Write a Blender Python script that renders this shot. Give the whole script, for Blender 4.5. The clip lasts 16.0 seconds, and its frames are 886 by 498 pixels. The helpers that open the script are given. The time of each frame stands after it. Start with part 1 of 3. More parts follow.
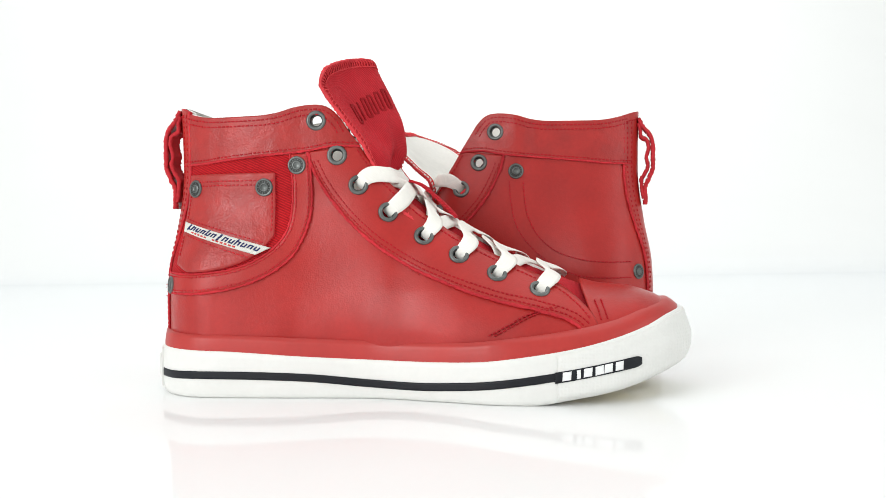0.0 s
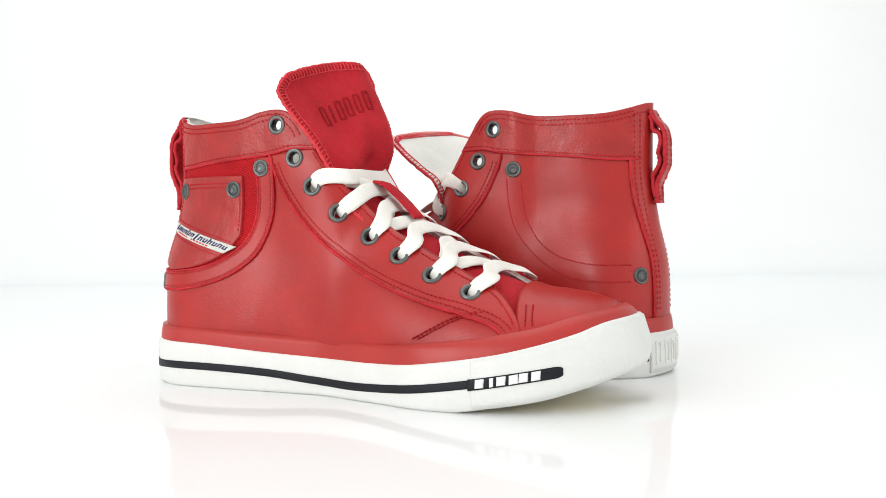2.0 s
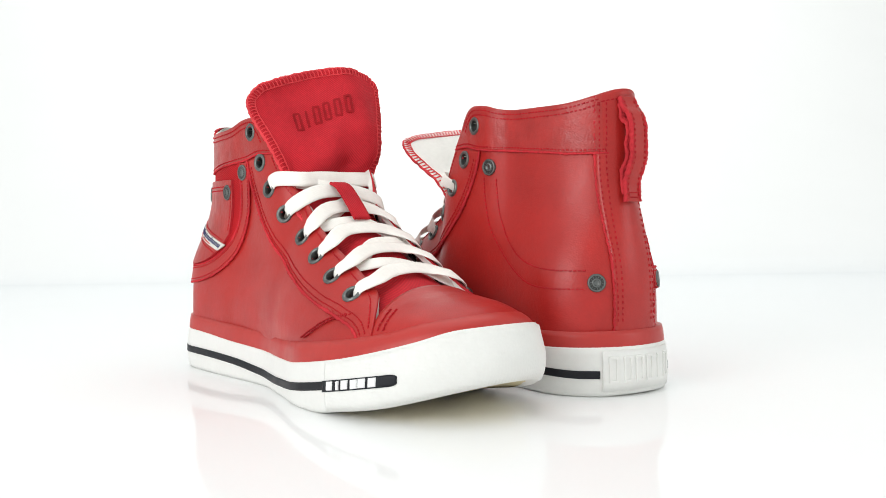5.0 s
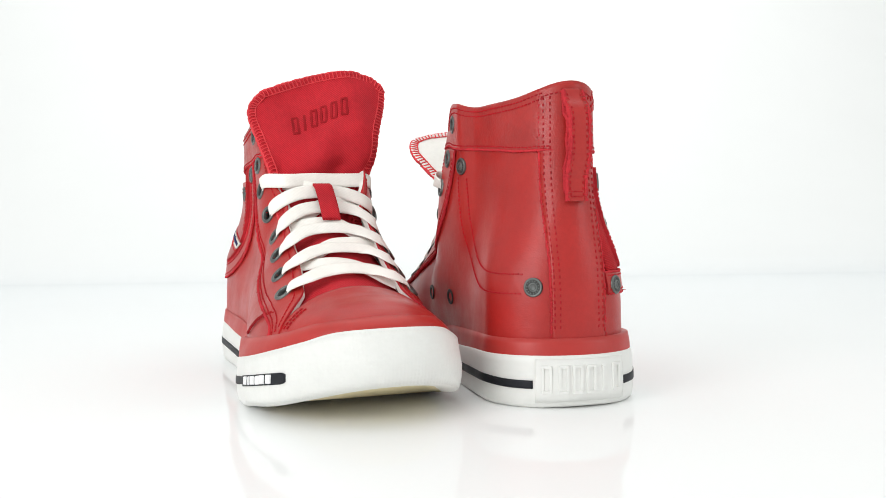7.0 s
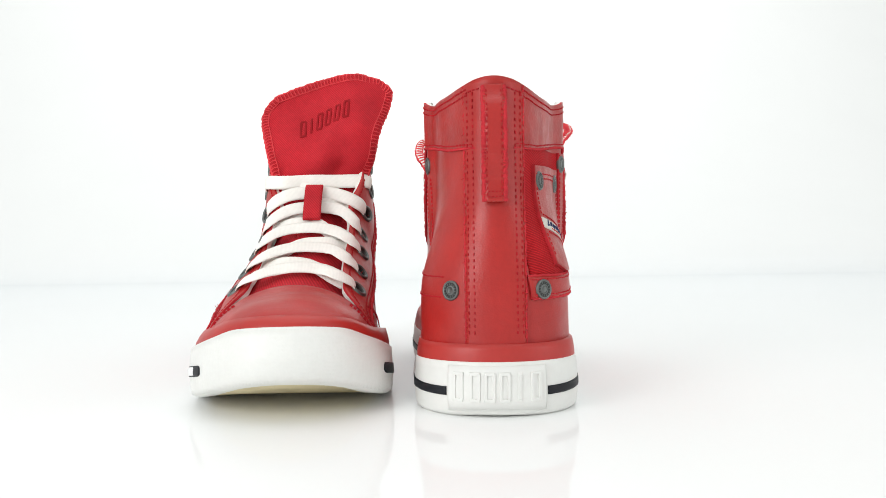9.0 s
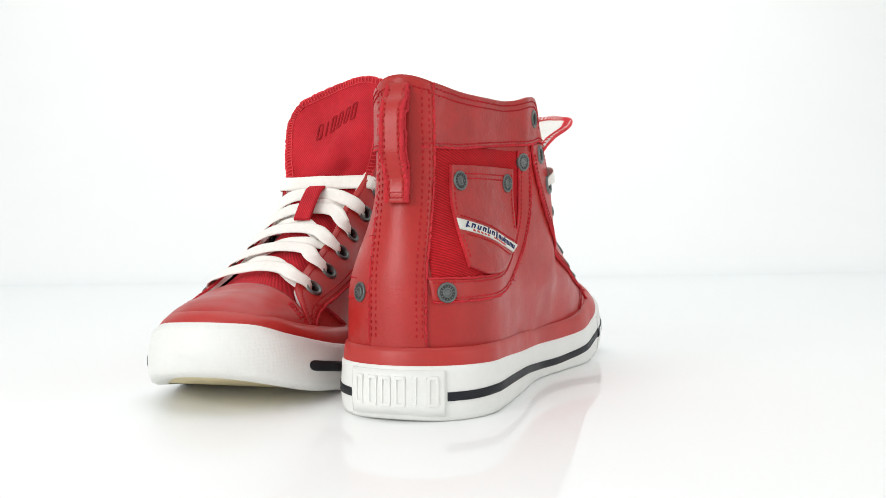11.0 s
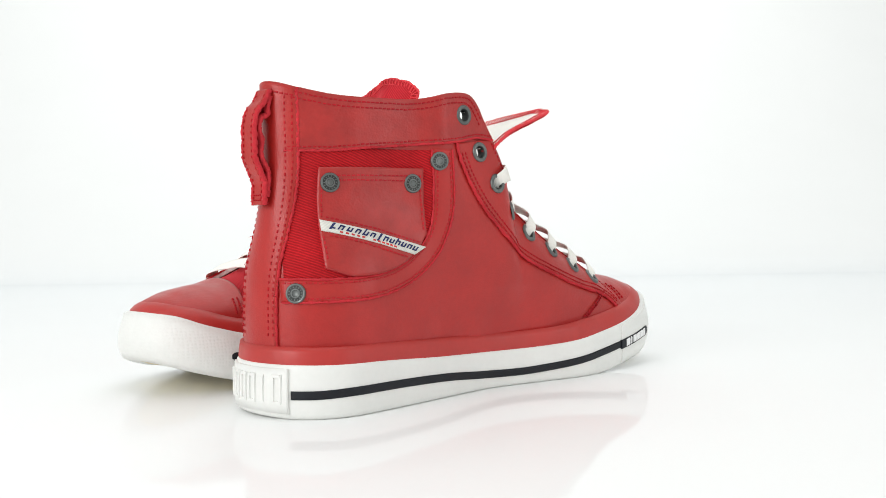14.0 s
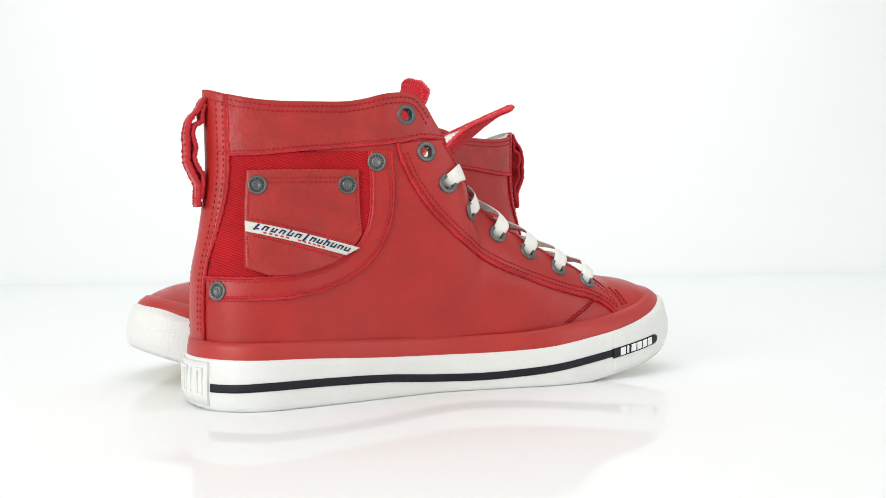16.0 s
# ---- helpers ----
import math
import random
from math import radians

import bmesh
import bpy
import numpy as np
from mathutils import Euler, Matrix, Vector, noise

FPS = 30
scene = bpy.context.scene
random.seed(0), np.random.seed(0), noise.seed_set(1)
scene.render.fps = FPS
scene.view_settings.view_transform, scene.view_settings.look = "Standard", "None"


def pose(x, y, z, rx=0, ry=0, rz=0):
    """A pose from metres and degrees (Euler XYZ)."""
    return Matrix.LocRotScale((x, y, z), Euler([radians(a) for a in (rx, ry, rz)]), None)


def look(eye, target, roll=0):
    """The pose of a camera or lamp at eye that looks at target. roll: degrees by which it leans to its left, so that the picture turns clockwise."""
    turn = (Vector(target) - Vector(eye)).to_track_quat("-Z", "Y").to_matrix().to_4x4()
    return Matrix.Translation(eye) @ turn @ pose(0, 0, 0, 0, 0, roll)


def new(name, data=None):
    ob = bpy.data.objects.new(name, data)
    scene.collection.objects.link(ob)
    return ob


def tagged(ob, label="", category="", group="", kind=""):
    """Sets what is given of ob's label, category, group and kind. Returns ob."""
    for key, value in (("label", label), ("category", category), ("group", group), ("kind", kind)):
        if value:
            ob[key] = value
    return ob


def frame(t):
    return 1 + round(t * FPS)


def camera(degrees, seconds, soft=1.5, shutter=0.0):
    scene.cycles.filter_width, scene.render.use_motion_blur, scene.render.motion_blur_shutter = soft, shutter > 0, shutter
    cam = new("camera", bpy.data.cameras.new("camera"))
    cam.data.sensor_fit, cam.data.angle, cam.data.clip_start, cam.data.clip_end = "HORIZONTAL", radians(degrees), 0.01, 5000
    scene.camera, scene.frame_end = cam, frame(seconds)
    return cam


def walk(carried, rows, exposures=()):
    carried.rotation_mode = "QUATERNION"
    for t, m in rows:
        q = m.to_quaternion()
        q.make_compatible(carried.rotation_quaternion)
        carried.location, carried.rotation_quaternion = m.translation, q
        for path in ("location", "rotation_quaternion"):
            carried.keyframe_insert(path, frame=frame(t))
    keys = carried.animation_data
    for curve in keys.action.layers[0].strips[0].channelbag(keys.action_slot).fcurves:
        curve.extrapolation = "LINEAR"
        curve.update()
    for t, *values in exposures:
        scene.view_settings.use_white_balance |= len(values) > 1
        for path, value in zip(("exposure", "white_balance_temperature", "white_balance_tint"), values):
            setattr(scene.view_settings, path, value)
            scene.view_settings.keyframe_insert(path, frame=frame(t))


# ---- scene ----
# ---- camera: stands still before a slowly turning pair ----
cam = camera(51.27, 16.0, soft=0.7)
EYE = Vector((0.0, -0.6, 0.0959))
AIM = EYE + Vector((0.03235, 0.9990, -0.03132))
walk(cam, [(0.0, look(EYE, AIM, -0.77)), (16.0, look(EYE, AIM, -0.77))],
     exposures=((0.0, 0.0), (4.0, 0.0), (7.0, -0.05), (16.0, -0.06)))

# ---- light: a white photo tent with a large soft light above and two at the sides ----
world = bpy.data.worlds.new("tent_light")
scene.world = world
world.use_nodes = True
world.node_tree.nodes["Background"].inputs[0].default_value = (0.97, 1.0, 0.98, 1)
world.node_tree.nodes["Background"].inputs[1].default_value = 0.74


def softbox(name, eye, target, size, size_y, watts, colour=(1, 1, 1)):
    data = bpy.data.lights.new(name, "AREA")
    data.shape, data.size, data.size_y, data.energy, data.color = "RECTANGLE", size, size_y, watts, colour
    lamp = new(name, data)
    lamp.matrix_world = look(eye, target)
    return lamp


softbox("softbox_top", (0.0, -0.1, 1.15), (0, 0, 0), 1.1, 0.9, 3.0)
# added fill lamp out of view, lifts the curved backdrop to even white
softbox("backdrop_fill", (0.0, 1.5, 2.4), (0, 3.0, 0.6), 2.4, 0.6, 24.0)
softbox("softbox_left", (-1.0, -1.1, 0.55), (0, 0, 0.08), 0.7, 0.8, 10.0)
softbox("softbox_right", (1.2, -0.7, 0.5), (0, 0, 0.08), 0.6, 0.7, 2.4)


# ---- materials ----
def material(name, colour, rough=0.5, metal=0.0, vary=0.12, grain=0.0, grain_size=0.0012, wave=0.0, pitch=0.0013,
             direction=(0.55, 0.35, 0.75), spec=0.5, stain=0.025, dots=0.0, dot_size=0.0022, crease=0.0, coat=0.0):
    """A surface with a soft stain, fine grain, and where wanted a woven diagonal or moulded dots."""
    m = bpy.data.materials.new(name)
    m.use_nodes = True
    t = m.node_tree
    nodes, links = t.nodes, t.links
    shader = nodes["Principled BSDF"]
    shader.inputs["Metallic"].default_value = metal
    shader.inputs["Specular IOR Level"].default_value = spec
    shader.inputs["Coat Weight"].default_value = coat
    shader.inputs["Coat Roughness"].default_value = 0.25
    place = nodes.new("ShaderNodeTexCoord")

    def noise_of(scale, detail=3.0):
        n = nodes.new("ShaderNodeTexNoise")
        n.inputs["Scale"].default_value, n.inputs["Detail"].default_value = scale, detail
        links.new(place.outputs["Object"], n.inputs["Vector"])
        return n.outputs["Fac"]

    def ranged(socket, low, high):
        n = nodes.new("ShaderNodeMapRange")
        n.inputs["From Min"].default_value, n.inputs["From Max"].default_value = 0.3, 0.7
        n.inputs["To Min"].default_value, n.inputs["To Max"].default_value = low, high
        links.new(socket, n.inputs["Value"])
        return n.outputs["Result"]

    def maths(kind, a, b=None):
        n = nodes.new("ShaderNodeMath")
        n.operation = kind
        for k, v in ((0, a), (1, b)):
            if v is None:
                continue
            if isinstance(v, (int, float)):
                n.inputs[k].default_value = v
            else:
                links.new(v, n.inputs[k])
        return n.outputs[0]

    big = ranged(noise_of(1 / stain), 1 - vary, 1 + vary)
    fine = ranged(noise_of(1 / (grain_size * 2.5), 4.0), 1 - vary * 0.5, 1 + vary * 0.5)
    value = maths("MULTIPLY", big, fine)
    height = None
    if grain:
        cells = nodes.new("ShaderNodeTexVoronoi")
        cells.inputs["Scale"].default_value = 1 / grain_size
        links.new(place.outputs["Object"], cells.inputs["Vector"])
        height = maths("MULTIPLY", cells.outputs["Distance"], 0.6)
        height = maths("ADD", height, noise_of(1 / (grain_size * 4), 3.0))
    if wave:
        dot = nodes.new("ShaderNodeVectorMath")
        dot.operation = "DOT_PRODUCT"
        k = 2 * math.pi / pitch
        dot.inputs[1].default_value = [d * k for d in direction]
        links.new(place.outputs["Object"], dot.inputs[0])
        line = maths("SINE", maths("ADD", dot.outputs["Value"], maths("MULTIPLY", noise_of(700), 1.2)))
        line = maths("ADD", maths("MULTIPLY", line, 0.5), 0.5)
        height = line if height is None else maths("ADD", height, line)
        value = maths("MULTIPLY", value, maths("ADD", maths("MULTIPLY", line, wave), 1 - wave * 0.6))
    if dots:
        cells = nodes.new("ShaderNodeTexVoronoi")
        cells.inputs["Scale"].default_value = 1 / dot_size
        cells.inputs["Randomness"].default_value = 0.3
        links.new(place.outputs["Object"], cells.inputs["Vector"])
        bump = maths("MULTIPLY", maths("SUBTRACT", 0.6, cells.outputs["Distance"]), dots * 2)
        height = bump if height is None else maths("ADD", height, bump)
    if crease:
        folds = maths("MULTIPLY", noise_of(90, 2.0), crease)
        height = folds if height is None else maths("ADD", height, folds)
    tint = nodes.new("ShaderNodeMix")
    tint.data_type, tint.blend_type = "RGBA", "MULTIPLY"
    tint.inputs["Factor"].default_value = 1.0
    tint.inputs["A"].default_value = (*colour, 1)
    links.new(value, tint.inputs["B"])
    links.new(tint.outputs["Result"], shader.inputs["Base Color"])
    links.new(ranged(noise_of(1 / (stain * 0.6)), max(rough - 0.07, 0.03), rough + 0.07), shader.inputs["Roughness"])
    if height is not None:
        relief = nodes.new("ShaderNodeBump")
        relief.inputs["Strength"].default_value = grain or wave or dots or 0.3
        relief.inputs["Distance"].default_value = 0.0004
        links.new(height, relief.inputs["Height"])
        links.new(relief.outputs["Normal"], shader.inputs["Normal"])
    return m


RED = material("red_leather", (0.40, 0.0175, 0.0145), 0.36, grain=0.26, grain_size=0.0009, vary=0.09, crease=1.2, spec=0.42)
CREASED = material("creased_red_leather", (0.37, 0.018, 0.015), 0.36, grain=0.4, grain_size=0.0011, vary=0.11, crease=4.6, stain=0.012, spec=0.48)
BAND = material("red_rubber_band", (0.43, 0.024, 0.019), 0.42, vary=0.06, grain=0.06)
TWILL = material("red_twill", (0.50, 0.019, 0.029), 0.85, wave=0.36, spec=0.2, vary=0.12, pitch=0.0011, direction=(0.0, 0.72, 0.69))
TWILL_SIDE = material("red_side_twill", (0.43, 0.010, 0.015), 0.85, wave=0.5, spec=0.2, vary=0.12, pitch=0.0013, direction=(0.42, 0.0, 0.9))
EDGING = material("overlock_thread", (0.66, 0.05, 0.06), 0.8, vary=0.2, spec=0.25)
FELT = material("raw_red_edge", (0.52, 0.032, 0.042), 0.9, grain=0.7, grain_size=0.0008, spec=0.15, vary=0.2)
THREAD = material("red_thread", (0.45, 0.014, 0.022), 0.7, vary=0.2, spec=0.25)
DARK = material("dark_red_thread", (0.40, 0.011, 0.018), 0.75, vary=0.2, spec=0.2)
EMBOSS = material("embossed_red_thread", (0.30, 0.007, 0.012), 0.8, vary=0.2, spec=0.2)
LINING = material("white_lining", (0.80, 0.78, 0.74), 0.85, grain=0.25, vary=0.05)
LACE = material("white_lace", (0.86, 0.84, 0.79), 0.85, wave=0.05, pitch=0.0007, vary=0.05, spec=0.2, direction=(0.1, 0.9, 0.3))
RUBBER = material("white_rubber", (0.76, 0.76, 0.735), 0.45, vary=0.025, grain=0.05)
BUMPER = material("dotted_white_rubber", (0.76, 0.76, 0.735), 0.5, vary=0.02, dots=0.55, dot_size=0.0018)
OUTSOLE = material("cream_rubber", (0.72, 0.63, 0.40), 0.6, vary=0.08, grain=0.2)
BLACK = material("navy_black_rubber", (0.007, 0.008, 0.012), 0.5, vary=0.2, grain=0.05, spec=0.3)
METAL = material("gunmetal", (0.15, 0.16, 0.155), 0.42, metal=0.85, vary=0.25, grain=0.15)
WELL = material("dark_metal", (0.06, 0.062, 0.06), 0.55, metal=0.7, vary=0.3)
TAG = material("woven_white_tag", (0.66, 0.65, 0.60), 0.85, wave=0.15, pitch=0.0007, vary=0.06)
NAVY = material("navy_thread", (0.015, 0.022, 0.10), 0.8, vary=0.2)
TAGRED = material("tag_red_thread", (0.55, 0.04, 0.04), 0.8, vary=0.2)
WHITE = material("white_print", (0.82, 0.82, 0.82), 0.5, vary=0.02)


# ---- the white sweep ----
def smooth(bm):
    for f in bm.faces:
        f.smooth = True
    return bm


def mesh_of(name, bm, mats):
    me = bpy.data.meshes.new(name)
    bm.to_mesh(me)
    bm.free()
    for m in mats if isinstance(mats, (list, tuple)) else [mats]:
        me.materials.append(m)
    return me


def part(name, bm, mats, parent, label=""):
    ob = new(name, mesh_of(name, bm, mats))
    ob.parent = parent
    if name in ("stitching", "raw_edge", "overlock_edge"):
        tagged(ob, kind="stuff")
    return tagged(ob, label)


SWEEP = material("white_gloss_acrylic", (0.90, 0.905, 0.90), 0.5, vary=0.006, stain=0.3, spec=0.0)


def glossed(m, ior, rough, colour):
    """Lays a clear gloss over a material, stronger at a low angle."""
    nodes, links = m.node_tree.nodes, m.node_tree.links
    gloss, edge, mix = nodes.new("ShaderNodeBsdfGlossy"), nodes.new("ShaderNodeFresnel"), nodes.new("ShaderNodeMixShader")
    gloss.inputs["Color"].default_value, gloss.inputs["Roughness"].default_value = (*colour, 1), rough
    edge.inputs["IOR"].default_value = ior
    links.new(edge.outputs[0], mix.inputs[0])
    links.new(nodes["Principled BSDF"].outputs[0], mix.inputs[1])
    links.new(gloss.outputs[0], mix.inputs[2])
    links.new(mix.outputs[0], nodes["Material Output"].inputs["Surface"])


glossed(SWEEP, 1.125, 0.055, (0.96, 0.98, 1.0))


def make_set():
    """One glossy sheet that runs under the shoes and curves up behind them."""
    bm = bmesh.new()
    path = [(-3.0, 0.0), (-1.5, 0.0), (-0.7, 0.0), (0.0, 0.0), (0.5, 0.0), (0.9, 0.0)]
    path += [(0.9 + 2.1 * math.sin(a), 2.1 * (1 - math.cos(a))) for a in np.linspace(0.03, math.pi / 2, 40)] + [(3.0, 4.0)]
    rows = [[bm.verts.new((x, y, z)) for x in (-4, -2, 0, 2, 4)] for y, z in path]
    for r, q in zip(rows, rows[1:]):
        for k in range(4):
            bm.faces.new((r[k], r[k + 1], q[k + 1], q[k]))
    smooth(bm)
    sheet = new("floor", mesh_of("floor", bm, SWEEP))
    tagged(sheet, "glossy white sweep table curving up behind", "floor", kind="structure")


make_set()


# ---- the shape of a high-top, in millimetres: x from heel to toe, y to its left, z up ----
def curve(xs, ys):
    """A monotone cubic through the points."""
    xs, ys = np.array(xs, float), np.array(ys, float)
    h, d = np.diff(xs), np.diff(ys) / np.diff(xs)
    m = np.concatenate([[d[0]], (d[:-1] + d[1:]) / 2, [d[-1]]])
    for i in range(1, len(m) - 1):
        if d[i - 1] * d[i] <= 0:
            m[i] = 0
        else:
            m[i] = math.copysign(min(abs(m[i]), 3 * abs(d[i - 1]), 3 * abs(d[i])), d[i])

    def at(x):
        x = min(max(x, xs[0]), xs[-1])
        i = min(max(int(np.searchsorted(xs, x)) - 1, 0), len(h) - 1)
        t = (x - xs[i]) / h[i]
        return float((2 * t ** 3 - 3 * t * t + 1) * ys[i] + (t ** 3 - 2 * t * t + t) * h[i] * m[i]
                     + (3 * t * t - 2 * t ** 3) * ys[i + 1] + (t ** 3 - t * t) * h[i] * m[i + 1])
    return at


WHITE_TOP = curve([0, 14, 51, 98, 145, 186, 221, 250, 279, 293, 304], [25.5, 25.2, 24.2, 21.2, 19.6, 20.6, 24.8, 30, 37.8, 43, 45])
RED_TOP = curve([0, 11, 50, 97, 145, 176, 207, 235, 264, 282, 304], [34, 33.6, 33, 31, 29.5, 30, 33, 36.3, 41.2, 46.2, 50])
BOTTOM = curve([0, 8, 215, 238, 264, 281, 304], [-0.6, -1.5, -1.5, 1.6, 5.8, 10.3, 17.5])
STRIPE = curve([0, 13, 34, 67, 98, 129, 152, 183, 207, 230, 272, 290], [12.8, 12.8, 13.5, 13.2, 12, 9.4, 8.6, 10, 12.6, 16, 23, 26])
HEEL = curve([0, 20, 40, 66, 93, 126, 156, 170], [4.6, 4.6, 4.6, 5.4, 10.3, 14, 13.5, 13])
RIDGE = curve([0, 80, 100, 110, 119, 127, 134, 142, 149, 166, 185, 206, 228, 238, 250, 262, 278, 289, 296, 300],
              [1 / t for t in (2000, 1200, 480, 280, 190, 162, 149, 135, 122, 107, 92, 79, 68, 62.5, 58.5, 57, 53.8, 48, 40, 36)])
COLLAR = curve([12, 15, 19, 27, 37, 53, 70, 83, 92, 103, 111, 117, 121], [161.5, 160, 158.2, 155.8, 154.0, 153.4, 153.5, 155.0, 157.6, 158.8, 157.0, 151, 144.6])
THROAT = [(117, 151), (121, 144.6), (129, 133), (136, 123), (151, 106), (168, 93), (187, 81.5), (208, 71), (224, 63.5), (235, 57.5), (243, 50.5), (249, 43), (252, 36)]
EYELETS = [(104.3, 150), (115.4, 130.8), (127.3, 114.2), (143, 99), (162.8, 85.7), (182.3, 75.2), (203.3, 65), (225.3, 56.6)]
VAMP = curve([125, 138, 150, 160, 181, 200, 224, 240, 252], [117, 114, 106, 97.5, 85, 74.5, 64, 58.5, 53])
CROWNS = [(139.5, 120.5), (150.5, 113), (160.5, 103.5), (181, 91), (200, 80), (224, 69.5)]
LENGTH = 303.4


def resample(points, n, closed=False):
    p = np.array(list(points) + ([points[0]] if closed else []), float)
    s = np.concatenate([[0], np.cumsum(np.linalg.norm(np.diff(p, axis=0), axis=1))])
    t = np.linspace(0, s[-1], n + 1)[:-1] if closed else np.linspace(0, s[-1], n)
    return np.stack([np.interp(t, s, p[:, k]) for k in range(p.shape[1])], 1)


def rounded(points, n=60):
    """A smooth curve through a few points, as n points."""
    p = np.array(points, float)
    s = np.concatenate([[0], np.cumsum(np.linalg.norm(np.diff(p, axis=0), axis=1))])
    cs = [curve(s, p[:, k]) for k in range(p.shape[1])]
    return np.array([[c(t) for c in cs] for t in np.linspace(0, s[-1], n)])


class Last:
    """The form over which one shoe is built. inner: +1 when the inner side of the foot lies to its left, -1 to its right."""

    def __init__(self, inner, front_width, instep, reach, rise, flare, bulge):
        self.inner, self.reach, self.rise, self.flare = inner, reach, rise, flare
        self.high_mid = curve([0, 60, 115, 220, 304], [0, 0.2 * instep, instep, 4.5 * inner, 7 * inner])
        self.sole_mid = curve([0, 127, 215, 304], [0, 0.2 * inner, 0.2 * inner, 7 * inner])
        self.levels = (25, 57, 110, 150)
        xs = [0, 40, 79, 95, 125, 150, 185, 215, 250, 304]
        self.widths = [curve(xs, w) for w in (
            [39.3, 39.3, 37.8, 36.0, 35.8, 39, 45.6, 47.6, 45.0, 43.5],
            [38.8, 38.8, 37.2, 36.6 + 0.4 * bulge, 38.5 + bulge, 42 + bulge, 47.6 + 0.6 * bulge, 48.2, 45.5, 43.5],
            [25.5, 26 + 0.2 * (front_width - 33), 30.5 + 0.25 * (front_width - 33), front_width - 1.2, 39 + bulge, 43 + bulge, 49 + 0.6 * bulge, 51, 50, 49],
            [24.5, 25 + 0.2 * (front_width - 33), 31 + 0.25 * (front_width - 33), front_width - 0.4, 39, 43, 49, 51, 50, 49])]
        self.throat = [self.moved(x, z) for x, z in THROAT]
        self.eyelets = [(self.moved(x, z)[0], z + 0.25 * self.rise * min(max((z - 110) / 35, 0), 1)) for x, z in EYELETS]

    def shift(self, x):
        """How much further forward the front of this shoe sits."""
        t, u = min(max((x - 30) / 65, 0), 1), min(max((252 - x) / 40, 0), 1)
        return self.reach * t * t * (3 - 2 * t) * u * u * (3 - 2 * u)

    def skew(self, x):
        """The outer side sits further back than the inner one between heel and toe."""
        t, u = min(max((x - 8) / 34, 0), 1), min(max((255 - x) / 40, 0), 1)
        return 0.105 * self.inner * t * t * (3 - 2 * t) * u * u * (3 - 2 * u)

    def moved(self, x, z):
        return (x + self.shift(x), z + self.rise * min(max((z - 110) / 35, 0), 1))

    def collar(self, x):
        return COLLAR(x - self.shift(x)) + self.rise * (0.7 + 0.3 * min(max((x - 14) / 8, 0), 1))

    def ridge(self, x):
        t = min(max((152 - x) / 38, 0), 1)
        return (1 + self.flare * t * t * (3 - 2 * t)) / RIDGE(x - self.shift(x))

    def mid(self, x, z=90):
        t = min(max((z - 32) / 45, 0), 1)
        t = t * t * (3 - 2 * t)
        return self.sole_mid(x) * (1 - t) + self.high_mid(x) * t

    def width(self, x, z):
        lv = self.levels
        k = 0 if z < lv[1] else 1 if z < lv[2] else 2
        t = min(max((z - lv[k]) / (lv[k + 1] - lv[k]), 0), 1)
        t = t * t * (3 - 2 * t) if k == 1 else t
        b = self.widths[k](x) * (1 - t) + self.widths[k + 1](x) * t
        dx = x - HEEL(z)
        turn = 41 + 9 * min(max((z - 50) / 60, 0), 1)
        if dx < turn:
            b *= math.sqrt(max(1 - ((turn - max(dx, 0)) / turn) ** 2, 0))
        if x > 225:
            b *= max(1 - (min(x - 225, 73) / 73) ** 2.4, 0) ** (1 / 2.2)
        z0, top = WHITE_TOP(x), self.ridge(x)
        q = (z - z0) / max(top - z0, 1)
        if q > 0:
            b *= math.sqrt(max(1 - q * q, 0))
        return b

    def at(self, x, z, side):
        y = self.mid(x, z) + side * self.width(x, z)
        return np.array([x + self.skew(x) * y, y, z])

    def normal(self, x, z, side):
        e = 0.6
        xa, xb = max(x - e, HEEL(z) + 0.2), x + e
        a, b = self.at(xb, z, side) - self.at(xa, z, side), self.at(x, z + e, side) - self.at(x, z - e, side)
        n = np.cross(a, b)
        n = n / max(np.linalg.norm(n), 1e-9)
        return n if n[1] * side > 0 else -n

    def back(self, y, z):
        """The point of the heel's back at the side offset y."""
        lo, hi = HEEL(z), HEEL(z) + 45
        for _ in range(30):
            m = (lo + hi) / 2
            lo, hi = (m, hi) if self.width(m, z) < abs(y) else (lo, m)
        return np.array([hi, y, z])

    def outline(self, n=260):
        """The sole's rim as n points with outward normals, from the heel along its right side to the toe and back."""
        us = 0.5 - 0.5 * np.cos(np.linspace(0, math.pi, 160))
        half = curve([0, .12, .25, .42, .55, .68, .82, 1], [42.5, 42.5, 41.5, 39, 46.4, 54.6, 53.6, 50])
        pts = [[], []]
        for u in us:
            w = half(u)
            if u < .13:
                w *= math.sqrt(max(1 - ((.13 - u) / .13) ** 2, 0))
            if u > .74:
                w *= max(1 - (min(u - .74, .26) / .26) ** 2.4, 0) ** (1 / 2.2)
            c = self.sole_mid(u * 304)
            pts[0].append((u * LENGTH, c - w))
            pts[1].append((u * LENGTH, c + w))
        loop = resample(pts[0] + pts[1][::-1][1:-1], n, True)
        d = np.roll(loop, -1, 0) - np.roll(loop, 1, 0)
        nrm = np.stack([d[:, 1], -d[:, 0]], 1)
        nrm /= np.linalg.norm(nrm, axis=1)[:, None]
        return loop, nrm


